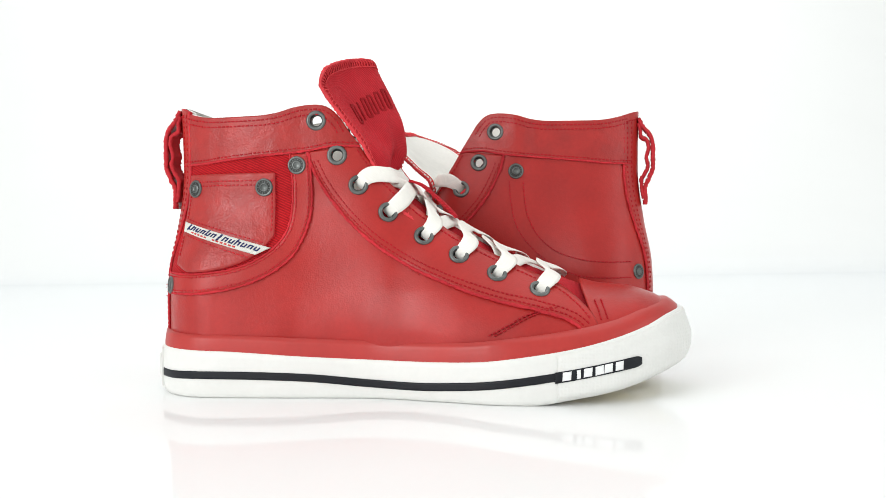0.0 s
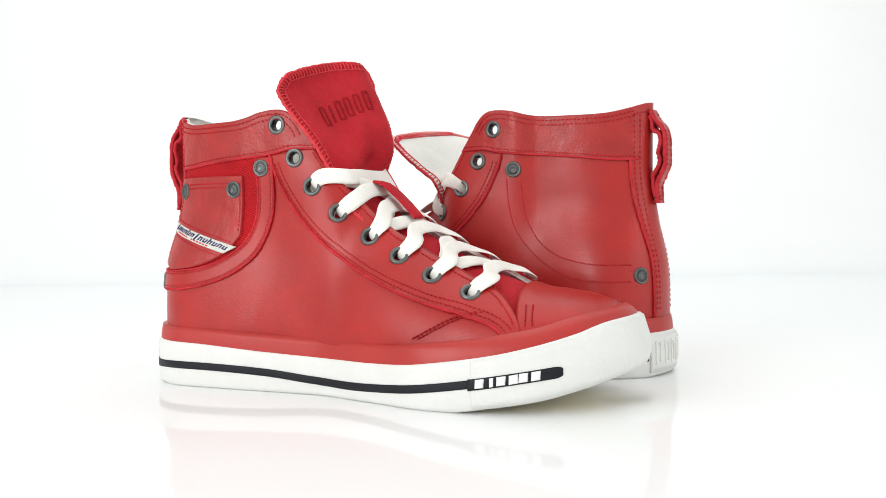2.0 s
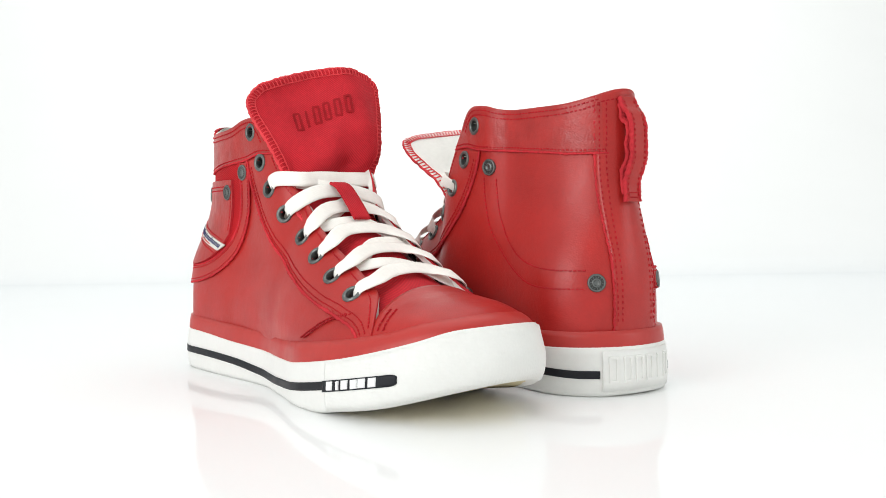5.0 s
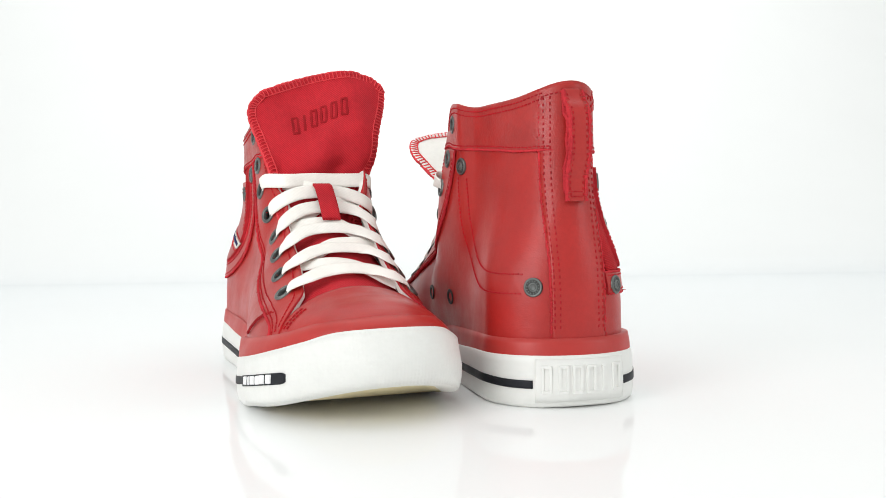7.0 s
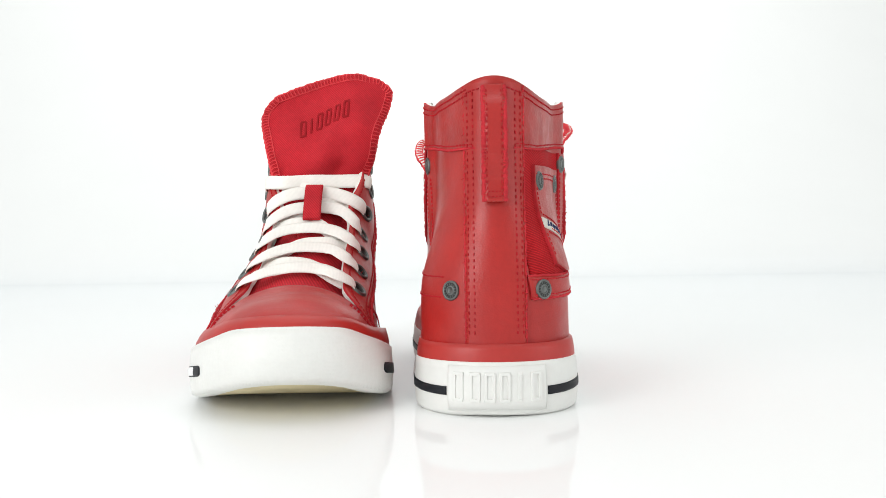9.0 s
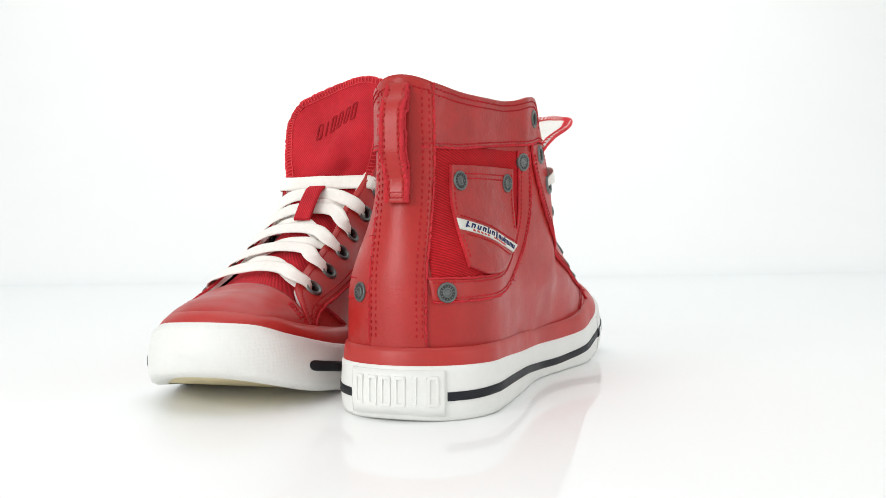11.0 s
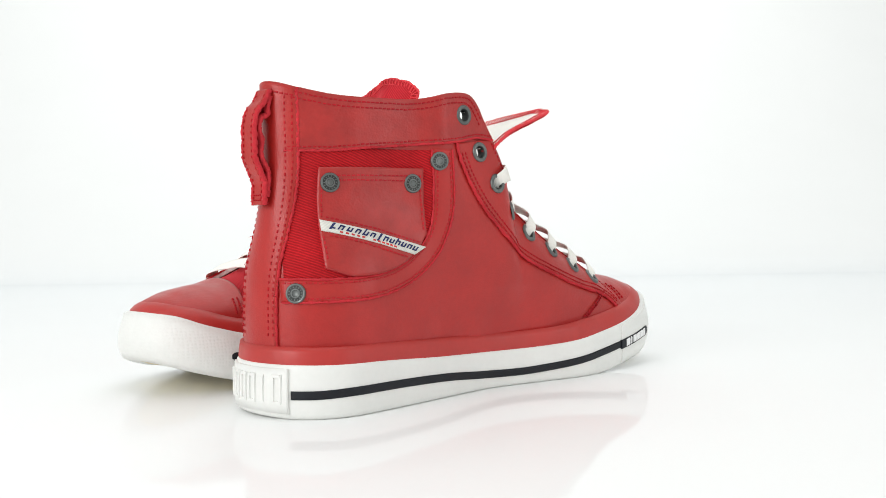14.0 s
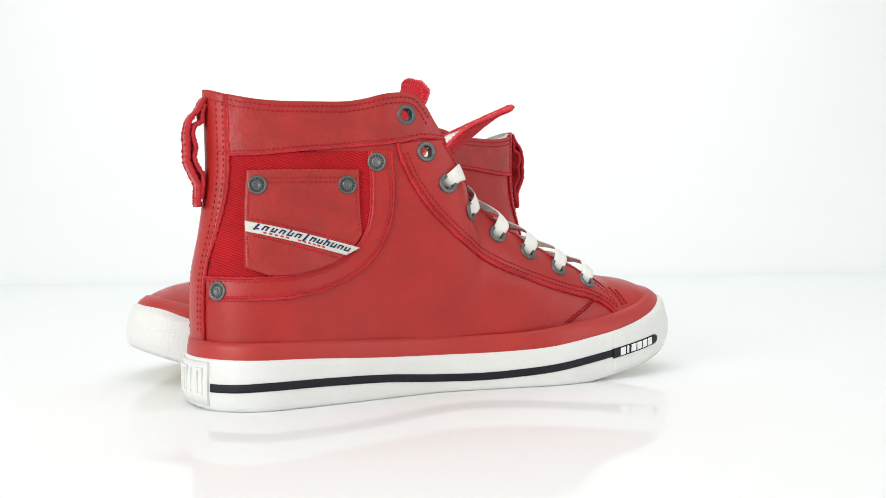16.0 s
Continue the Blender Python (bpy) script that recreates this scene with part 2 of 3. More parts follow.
def grid_faces(bm, rows, skip=None, closed=False, mat=0):
    faces = []
    for i in range(len(rows) - 1):
        n = len(rows[i])
        for j in range(n if closed else n - 1):
            k = (j + 1) % n
            if skip is not None and skip[i][j]:
                continue
            vs = (rows[i][j], rows[i][k], rows[i + 1][k], rows[i + 1][j])
            if len(set(vs)) < 4:
                continue
            f = bm.faces.new(vs)
            f.smooth, f.material_index = True, mat
            faces.append(f)
    return faces


def mm(p):
    return Vector((p[0] / 1000, p[1] / 1000, p[2] / 1000))


def slab(points, normals, off, thick, skip=None, rim=0):
    """A sheet over a grid of points, lifted by off, with its thickness shown at the border."""
    bm = bmesh.new()
    top = [[bm.verts.new(mm(p + n * off)) for p, n in zip(pr, nr)] for pr, nr in zip(points, normals)]
    grid_faces(bm, top, skip)
    low = {}
    for e in [e for e in bm.edges if e.is_boundary]:
        for v in e.verts:
            low.setdefault(v, None)
    where = {v: (i, j) for i, r in enumerate(top) for j, v in enumerate(r)}
    for v in low:
        i, j = where[v]
        low[v] = bm.verts.new(mm(points[i][j] + normals[i][j] * (off - thick)))
    for e in [e for e in bm.edges if e.is_boundary and e.verts[0] in low and e.verts[1] in low]:
        a, b = e.verts
        f = bm.faces.new((b, a, low[a], low[b]))
        f.material_index = rim
    for v in [v for v in bm.verts if not v.link_faces]:
        bm.verts.remove(v)
    bmesh.ops.recalc_face_normals(bm, faces=bm.faces)
    return bm


def side_grid(last, a, b, side, n, m):
    a, b = resample(a, n), resample(b, n)
    pts, nrm, flat = [], [], []
    for i in range(n):
        pr, nr, fr = [], [], []
        for j in range(m):
            t = j / (m - 1)
            x, z = a[i] * (1 - t) + b[i] * t
            x = max(x, HEEL(z) + 0.3)
            pr.append(last.at(x, z, side))
            nr.append(last.normal(x, z, side))
            fr.append((x, z))
        pts.append(pr), nrm.append(nr), flat.append(fr)
    return pts, nrm, flat


def holes_in(pts, holes, radius):
    skip = []
    for i in range(len(pts) - 1):
        row = []
        for j in range(len(pts[i]) - 1):
            c = (pts[i][j] + pts[i + 1][j] + pts[i][j + 1] + pts[i + 1][j + 1]) / 4
            row.append(any(np.linalg.norm(c - h) < radius for h in holes))
        skip.append(row)
    return skip


def panel(last, a, b, side, off, thick, n=60, m=10, holes=(), radius=3.9, rim=0):
    pts, nrm, _ = side_grid(last, a, b, side, n, m)
    return slab(pts, nrm, off, thick, holes_in(pts, holes, radius) if len(holes) else None, rim)


def box_on(bm, p, along, up, out, size, mat=0):
    """A small bevel-topped block with its centre at p."""
    l, w, h = size
    vs = []
    for s, k in ((-h, 1.0), (h, 0.8)):
        for a, b in ((-1, -1), (1, -1), (1, 1), (-1, 1)):
            vs.append(bm.verts.new(mm(p + along * (a * l * k / 2) + up * (b * w * k / 2) + out * (s / 2))))
    for q in ((4, 5, 6, 7), (0, 1, 5, 4), (1, 2, 6, 5), (2, 3, 7, 6), (3, 0, 4, 7)):
        f = bm.faces.new([vs[i] for i in q])
        f.material_index = mat


def stitches(bm, pts, nrm, off, pitch=2.5, length=1.95, width=0.9, seed=1):
    """A row of stitches along a line of points on a surface."""
    rnd = random.Random(seed)
    p = np.array(pts)
    s = np.concatenate([[0], np.cumsum(np.linalg.norm(np.diff(p, axis=0), axis=1))])
    n = np.array(nrm)
    for t in np.arange(pitch, s[-1] - pitch * 0.5, pitch):
        c = np.array([np.interp(t, s, p[:, k]) for k in range(3)])
        d = np.array([np.interp(t + .4, s, p[:, k]) - np.interp(t - .4, s, p[:, k]) for k in range(3)])
        o = np.array([np.interp(t, s, n[:, k]) for k in range(3)])
        d, o = d / max(np.linalg.norm(d), 1e-9), o / max(np.linalg.norm(o), 1e-9)
        u = np.cross(o, d)
        box_on(bm, c + o * (off + 0.05) + u * rnd.uniform(-.12, .12), d, u, o, (length * rnd.uniform(.85, 1.1), width * 0.9, 0.7))


def seam(bm, last, line, side, off, seed=1, **kw):
    line = rounded(line, 70)
    stitches(bm, [last.at(x, z, side) for x, z in line], [last.normal(x, z, side) for x, z in line], off, seed=seed, **kw)


def shifted(line, d):
    """A line of the side view moved by d millimetres to its left."""
    p = np.array(line, float)
    t = np.gradient(p, axis=0)
    t /= np.linalg.norm(t, axis=1)[:, None]
    return p + np.stack([-t[:, 1], t[:, 0]], 1) * d


def between(line, lo, hi):
    return [p for p in line if lo <= p[0] <= hi]


def basis(n, lean=(1, 0, 0)):
    a = np.array(lean, float)
    a = a - n * (a @ n)
    a /= np.linalg.norm(a)
    return a, np.cross(n, a)


def turned(bm, p, n, profile, seg=24, mats=None):
    """A turned form: rings of (radius, height) about the normal n at p."""
    a, b = basis(n)
    rows = []
    for r, h in profile:
        if r < 1e-6:
            v = bm.verts.new(mm(p + n * h))
            rows.append([v] * seg)
        else:
            rows.append([bm.verts.new(mm(p + n * h + (a * math.cos(q) + b * math.sin(q)) * r)) for q in np.linspace(0, 2 * math.pi, seg, endpoint=False)])
    for i in range(len(rows) - 1):
        for j in range(seg):
            k = (j + 1) % seg
            vs = []
            for v in (rows[i][j], rows[i][k], rows[i + 1][k], rows[i + 1][j]):
                if v not in vs:
                    vs.append(v)
            f = bm.faces.new(vs)
            f.smooth = True
            f.material_index = mats[i] if mats else 0


def make_eyelet(last, x, z, side, parent, size=1.0, mats=(0, 1)):
    bm = bmesh.new()
    p, n = last.at(x, z, side), last.normal(x, z, side)
    rings = [(5.6, 0.4), (5.5, 1.4), (5.0, 1.9), (4.2, 2.0), (3.4, 1.5), (3.0, 0.5), (2.9, -3.0), (4.4, -3.6), (4.4, -4.0)]
    turned(bm, p, n, [(r * size, h * (1 if size == 1 or h < 0 else 0.35)) for r, h in rings], 28, [mats[0]] * 4 + [mats[1]] * 4)
    part("eyelet", bm, [METAL, WELL], parent)


def make_rivet(last, x, z, side, parent, lift=1.2):
    bm = bmesh.new()
    p, n = last.at(x, z, side), last.normal(x, z, side)
    p = p + n * lift
    turned(bm, p, n, [(5.0, -1.0), (5.0, 0.3), (4.7, 0.65), (4.2, 0.75), (3.9, 0.55), (2.5, 0.55), (2.3, 0.85), (1.7, 0.9), (1.5, 0.65), (0, 0.7)], 28, [0, 0, 0, 0, 1, 0, 0, 1, 0])
    a, b = basis(n)
    for k in range(14):
        q = k * 2 * math.pi / 14
        d = a * math.cos(q) + b * math.sin(q)
        box_on(bm, p + d * 3.2 + n * 0.6, d, np.cross(n, d), n, (0.9, 0.5, 0.22))
    part("rivet", bm, [METAL, WELL], parent)


# ---- the sole ----
def make_sole(last, parent):
    loop, nrm = last.outline(600)

    def lean(x, f):
        """How far the wall stands in from the rim at the height fraction f."""
        toe = min(max((x - 235) / 68, 0), 1) ** 1.5
        tuck = (max(0, 0.35 - f) / 0.35) ** 2 * (1.3 + 2.4 * toe)
        return -(tuck + max(f - 0.5, 0) * 2 * (0.8 + 3.5 * toe))

    def wall(i, z, off=0.0):
        i = i % len(loop)
        x = loop[i][0]
        f = (z - BOTTOM(x)) / (WHITE_TOP(x) - BOTTOM(x))
        d = lean(x, f) + off
        return np.array([loop[i][0] + nrm[i][0] * d, loop[i][1] + nrm[i][1] * d, z])

    def ring(f, off=0.0, dz=0.0):
        return [wall(i, BOTTOM(p[0]) + f * (WHITE_TOP(p[0]) - BOTTOM(p[0])) + dz, off) for i, p in enumerate(loop)]

    bm = bmesh.new()
    rings = [ring(0, -8), ring(0, -1.2), ring(0.04), ring(0.12), ring(0.25), ring(0.4), ring(0.55), ring(0.7), ring(0.85), ring(0.96), ring(1.0, -0.7), ring(1.0, -7, -0.4)]
    grid_faces(bm, [[bm.verts.new(mm(p)) for p in r] for r in rings], closed=True)
    bmesh.ops.recalc_face_normals(bm, faces=bm.faces)
    sole = part("sole", bm, RUBBER, parent, "white rubber sole with black side stripe")

    bm = bmesh.new()
    outer = [bm.verts.new(mm(p + np.array([0, 0, 0.35]))) for p in ring(0, -1.5)]
    inner = [bm.verts.new(mm(p + np.array([0, 0, 0.1]))) for p in ring(0, -6)]
    grid_faces(bm, [outer, inner], closed=True)
    bm.faces.new(inner)
    part("outsole", bm, OUTSOLE, sole, "cream rubber tread under the sole")

    n = len(loop)
    half = n // 2

    def strip(name, i0, i1, low, high, off, thick, mat, label="", m=5):
        pts, ns = [], []
        for i in range(i0, i1 + 1):
            x = loop[i % n][0]
            pr = [wall(i, low(x) + (high(x) - low(x)) * j / (m - 1)) for j in range(m)]
            pts.append(pr)
            ns.append([np.array([*nrm[i % n], 0])] * m)
        return part(name, slab(pts, ns, off, thick), mat, sole, label)

    # side stripes, from the heel patch to the toe guard
    right = [i for i in range(n) if loop[i][1] < last.sole_mid(loop[i][0])]
    left = [i for i in range(n) if i not in set(right)]

    def index(group, x):
        return min(group, key=lambda i: abs(loop[i][0] - x))
    fore = 9 if last.inner < 0 else 1.5
    heel_r, heel_l = index(right, 7.4), index(left, 7.4)
    for group, heel in ((right, heel_r), (left, heel_l)):
        a, b = heel, index(group, 232 + fore)
        a, b = (a, b) if a < b else (b, a)
        strip("stripe", a, b, lambda x: STRIPE(x) - 4.2, STRIPE, 0.45, 0.9, BLACK, "thin black side stripe")
        a, b = index(group, 227 + fore), index(group, 273)
        a, b = (a, b) if a < b else (b, a)
        cut = 273 if group is right else 266
        b2 = index(group, cut)
        a, b = (a, b2) if group is right else (b2, b)
        nose = lambda x: 1.8 * (1 - math.sqrt(max(1 - max(x - cut + 4, 0) ** 2 / 16.5, 0)))
        strip("stripe", a, b, lambda x: STRIPE(x) - 5.2 + nose(x), lambda x: STRIPE(x) + 0.4 - nose(x), 1.05, 1.4, BLACK, "black stripe end on the toe guard")
        if group is left:
            continue
        # the maker's mark: six plain white blocks
        for k in range(6):
            x = 233.5 + fore + k * (5.4 - 0.1 * fore)
            i = index(group, x)
            z = STRIPE(x) - 2.4
            j = index(group, x + 4)
            d = wall(j, STRIPE(x + 4) - 2.4) - wall(i, z)
            d /= np.linalg.norm(d)
            o = np.array([*nrm[i], 0])
            u = np.cross(o, d)
            u = u if u[2] > 0 else -u
            bm = bmesh.new()
            box_on(bm, wall(i, z, 1.3), d, u + d * 0.2, o, ((4.7 if k != 1 else 2.2) - 0.08 * fore, 4.4, 0.6))
            part("mark", bm, WHITE, sole, "white block mark")

    # toe guard: a dotted rubber band round the front
    a, b = index(right, 228 + fore), index(left, 228 + fore)
    a, b = (a, b) if a < b else (b, a)
    strip("toe_guard", a, b, lambda x: BOTTOM(x) + 1.2, lambda x: WHITE_TOP(x) - 1.0, 0.6, 1.2, BUMPER, "dotted white rubber toe guard", m=9)

    # heel patch with raised blocks
    hl, hr = index(left, 7.0), index(right, 7.0)
    patch = strip("heel_patch", hl - n, hr, lambda x: BOTTOM(x) + 3.0, lambda x: WHITE_TOP(x) - 1.8, 1.2, 1.6, RUBBER, "raised white rubber heel patch", m=5)
    span = (hr - (hl - n))
    for k in range(6):
        i = int(hl - n + span * (0.11 + 0.156 * k))
        p = wall(i, 13.5, 1.35)
        o = np.array([*nrm[i % n], 0])
        d = np.cross(np.array([0, 0, 1.0]), o)
        u = np.array([0, 0, 1.0])
        w = 5.6
        bm = bmesh.new()
        if k == 4:
            box_on(bm, p, d, u, o, (2.0, 14.5, 0.9))
            part("raised_block", bm, RUBBER, sole, "raised white block")
            continue
        for s in (-1, 1):
            box_on(bm, p + d * s * w * 0.36, d, u, o, (1.7, 14.5, 0.9))
            box_on(bm, p + u * s * 6.4, d, u, o, (w, 1.7, 0.9))
        part("raised_block", bm, RUBBER, sole, "raised white block")

    # red band over the sole
    bm = bmesh.new()
    rows = [[], [], [], [], []]
    for i, p in enumerate(loop):
        x = p[0]
        toe = min(max((x - 195) / 108, 0), 1)
        top, low = RED_TOP(x), WHITE_TOP(x) - 1.2
        inset, first = 2.6 + 9.8 * toe ** 0.85, 1.4 + 5.2 * toe ** 2
        for k, (f, d, dz) in enumerate(((0, first, 0), (0.35, first + 0.1 * (inset - first), 0), (0.7, first + 0.5 * (inset - first), 0), (1.0, inset, 0), (1.0, inset + 7.0, -0.6))):
            rows[k].append(bm.verts.new(mm((x - nrm[i][0] * d, p[1] - nrm[i][1] * d, low + (top - low) * f + dz))))
    grid_faces(bm, rows, closed=True)
    bmesh.ops.recalc_face_normals(bm, faces=bm.faces)
    part("foxing_band", bm, BAND, parent, "smooth red rubber band above the sole")


# ---- the upper ----
def make_upper(last, parent):
    def top_of(x):
        if x <= last.throat[0][0]:
            return last.collar(x)
        if x < 254.1:
            return float(np.interp(x, [p[0] for p in last.throat], [p[1] for p in last.throat]))
        return last.ridge(x)

    for side in (-1, 1):
        holes = [last.at(x, z, side) for x, z in last.eyelets]
        # quarter: the main leather from heel to toe
        ns, nv = 190, 60
        pts, nrm = [], []
        for i in range(ns):
            s = (i / (ns - 1))
            s = s ** 1.25
            pr, nr = [], []
            for j in range(nv):
                v = j / (nv - 1)
                z = 20.0
                x = 3 + 251 * s
                for _ in range(4):
                    z0 = WHITE_TOP(x) - 4
                    z = z0 + v * (top_of(x) - z0)
                    h = HEEL(z)
                    x = h + (254 - h) * s
                pr.append(last.at(x, z, side))
                nr.append(last.normal(max(x, HEEL(z) + 0.4), z, side))
            pts.append(pr), nrm.append(nr)
        skip = holes_in(pts, holes, 3.9)
        bm = slab(pts, nrm, 0.0, 2.4, skip, 1)
        part("quarter", bm, [RED, LINING], parent, "smooth red leather side panel")
        # lining inside
        part("lining", slab(pts, nrm, -2.4, 0.2, skip), LINING, parent, "off-white textile lining")
        # collar band
        front = [(x, last.collar(x)) for x in np.linspace(17, last.throat[0][0], 40)] + [last.moved(121, 144.6), last.moved(127.5, 135.5)]
        low = [(17, 127.8), (30, 127.8), (50, 129.4), (76, 131.6), (99, 133.6), (115, 136), (127.5, 135.4)]
        low = [last.moved(*p) for p in low]
        bm = panel(last, front, rounded(low, 40), side, 1.3, 1.5, 110, 26, holes, rim=1)
        band = part("collar_band", bm, [CREASED, FELT], parent, "red leather collar band")
        bm = bmesh.new()
        inner = shifted(rounded(front[1:-1], 60), -2.6)
        seam(bm, last, inner, side, 1.3, 3)
        seam(bm, last, shifted(rounded(front[1:-1], 60), -5.4), side, 1.3, 4)
        seam(bm, last, shifted(rounded(low, 40), 1.9), side, 1.3, 5)
        part("stitching", bm, DARK, band)
        bm = bmesh.new()
        tube(bm, [last.at(x, z, side) + last.normal(x, z, side) * 1.1 for x, z in rounded(low, 130)], 0.65, 6, 0.45, 14)
        part("raw_edge", bm, FELT, band, "frayed red cut edge")
        # eyestay
        out = [(99, 133), (101, 126), (111.5, 107.5), (130.5, 87), (145, 76), (157, 69), (181, 59), (205, 51.2), (226, 46), (240, 40), (245, 35)]
        out = [last.moved(*p) for p in out]
        ins = [(127, 136), (136, 123), (151, 106), (168, 93), (187, 81.5), (208, 71), (224, 63.5), (235, 57.5), (243, 50.5), (249, 43), (252, 36)]
        ins = [last.moved(*p) for p in ins]
        bm = panel(last, rounded(ins, 120), rounded(out, 120), side, 0.9, 1.2, 150, 16, holes, rim=1)
        stay = part("eyestay", bm, [RED, FELT], parent, "red leather eyelet facing")
        bm = bmesh.new()
        seam(bm, last, shifted(rounded(out, 90), 2.0)[2:], side, 0.9, 6)
        seam(bm, last, shifted(rounded(out, 90), 4.4)[2:], side, 0.9, 7)
        seam(bm, last, shifted(rounded(ins, 90), -2.2)[:-3], side, 0.9, 8)
        part("stitching", bm, DARK, stay)
        # frayed piping on the facing's lower edge
        bm = bmesh.new()
        line = rounded(out, 150)
        path = [last.at(x, z, side) + last.normal(x, z, side) * 0.9 for x, z in line]
        tube(bm, path, 0.9, 6, 0.45, 11)
        fray(bm, path, 70, 15)
        part("raw_edge", bm, FELT, stay, "frayed red cut edge")
        # double seam from the facing down to the band
        bm = bmesh.new()
        for k in (0, 3.0):
            k += 3 if last.inner < 0 else 0
            seam(bm, last, [(198 + k, 33), (209 + k, 38.8), (220 + k, 44.5), (231 + k, 48)], side, 0.8, 9)
        part("stitching", bm, DARK, parent)
        for x, z in last.eyelets:
            make_eyelet(last, x, z, side, parent)
    # toe cap
    pts, nrm = [], []
    for i in range(60):
        s = i / 59
        pr, nr = [], []
        for j in range(61):
            th = math.pi * j / 60 - math.pi / 2
            x = 242 + 8 * math.sin(abs(th)) ** 2 + (297.9 - 250) * s ** 0.8
            x = min(x, 297.9)
            z0 = WHITE_TOP(x) - 3
            z = z0 + (last.ridge(x) - z0) * math.cos(th)
            pr.append(last.at(x, z, 1 if th >= 0 else -1) if abs(th) > 1e-6 else np.array([x, last.mid(x, z), last.ridge(x)]))
            nr.append(np.array([0, math.sin(th), math.cos(th)]))
        pts.append(pr), nrm.append(nr)
    bm = slab(pts, nrm, 0.2, 1.4)
    cap = part("toe_cap", bm, RED, parent, "smooth red leather toe cap")
    bm = bmesh.new()
    for k, sd in ((3, 12), (6, 14)):
        stitches(bm, pts[k][8:18], nrm[k][8:18], 0.5, seed=sd)
        stitches(bm, pts[k][-18:-8], nrm[k][-18:-8], 0.5, seed=sd + 1)
    part("stitching", bm, DARK, cap)
    # vamp under the laces
    pts, nrm = [], []
    for x in np.linspace(128, 250, 50):
        pr, nr = [], []
        top = VAMP(x)
        for j in range(25):
            th = math.pi * (0.92 * j / 24 + 0.04) - math.pi / 2
            z = 25 + (top - 25) * math.cos(th)
            w = last.width(x, 25) * 0.9
            pr.append(np.array([x, last.mid(x, z) + w * math.sin(th), z]))
            nr.append(np.array([0.3, math.sin(th), math.cos(th)]))
        pts.append(pr), nrm.append(nr)
    part("vamp", slab(pts, nrm, 0, 1.2), TWILL, parent, "red twill vamp under the laces")


def tube(bm, path, r, seg=6, rough=0.0, seed=1):
    rnd = random.Random(seed)
    path = np.array(path)
    d = np.gradient(path, axis=0)
    rows = []
    for p, t in zip(path, d):
        t = t / max(np.linalg.norm(t), 1e-9)
        a, b = basis(t, (0.31, 0.62, 0.72) if abs(t @ np.array([0.31, 0.62, 0.72])) < 0.95 else (1, 0, 0))
        rows.append([bm.verts.new(mm(p + (a * math.cos(q) + b * math.sin(q)) * r * (1 + rnd.uniform(-rough, rough)))) for q in np.linspace(0, 2 * math.pi, seg, endpoint=False)])
    grid_faces(bm, rows, closed=True)


LOOP = [(12.5, 160), (11, 156.5), (9.2, 153.6), (6.0, 150.2), (4.0, 145), (3.4, 138), (3.4, 128), (5.8, 121), (8.4, 115.5), (8.8, 111), (8.4, 107), (8.4, 103)]


def fray(bm, path, n, seed, reach=2.2):
    """A few loose thread ends along a cut edge."""
    rnd = random.Random(seed)
    for _ in range(n):
        p = np.array(path[rnd.randrange(len(path))])
        a = np.array([rnd.uniform(-1, 1) for _ in range(3)])
        b = np.array([rnd.uniform(-1, 1) for _ in range(3)])
        d = rnd.uniform(0.4, 1.0) * reach
        tube(bm, [p, p + a * d * 0.5, p + (a + b * 0.6) * d * 0.8], 0.16, 4)


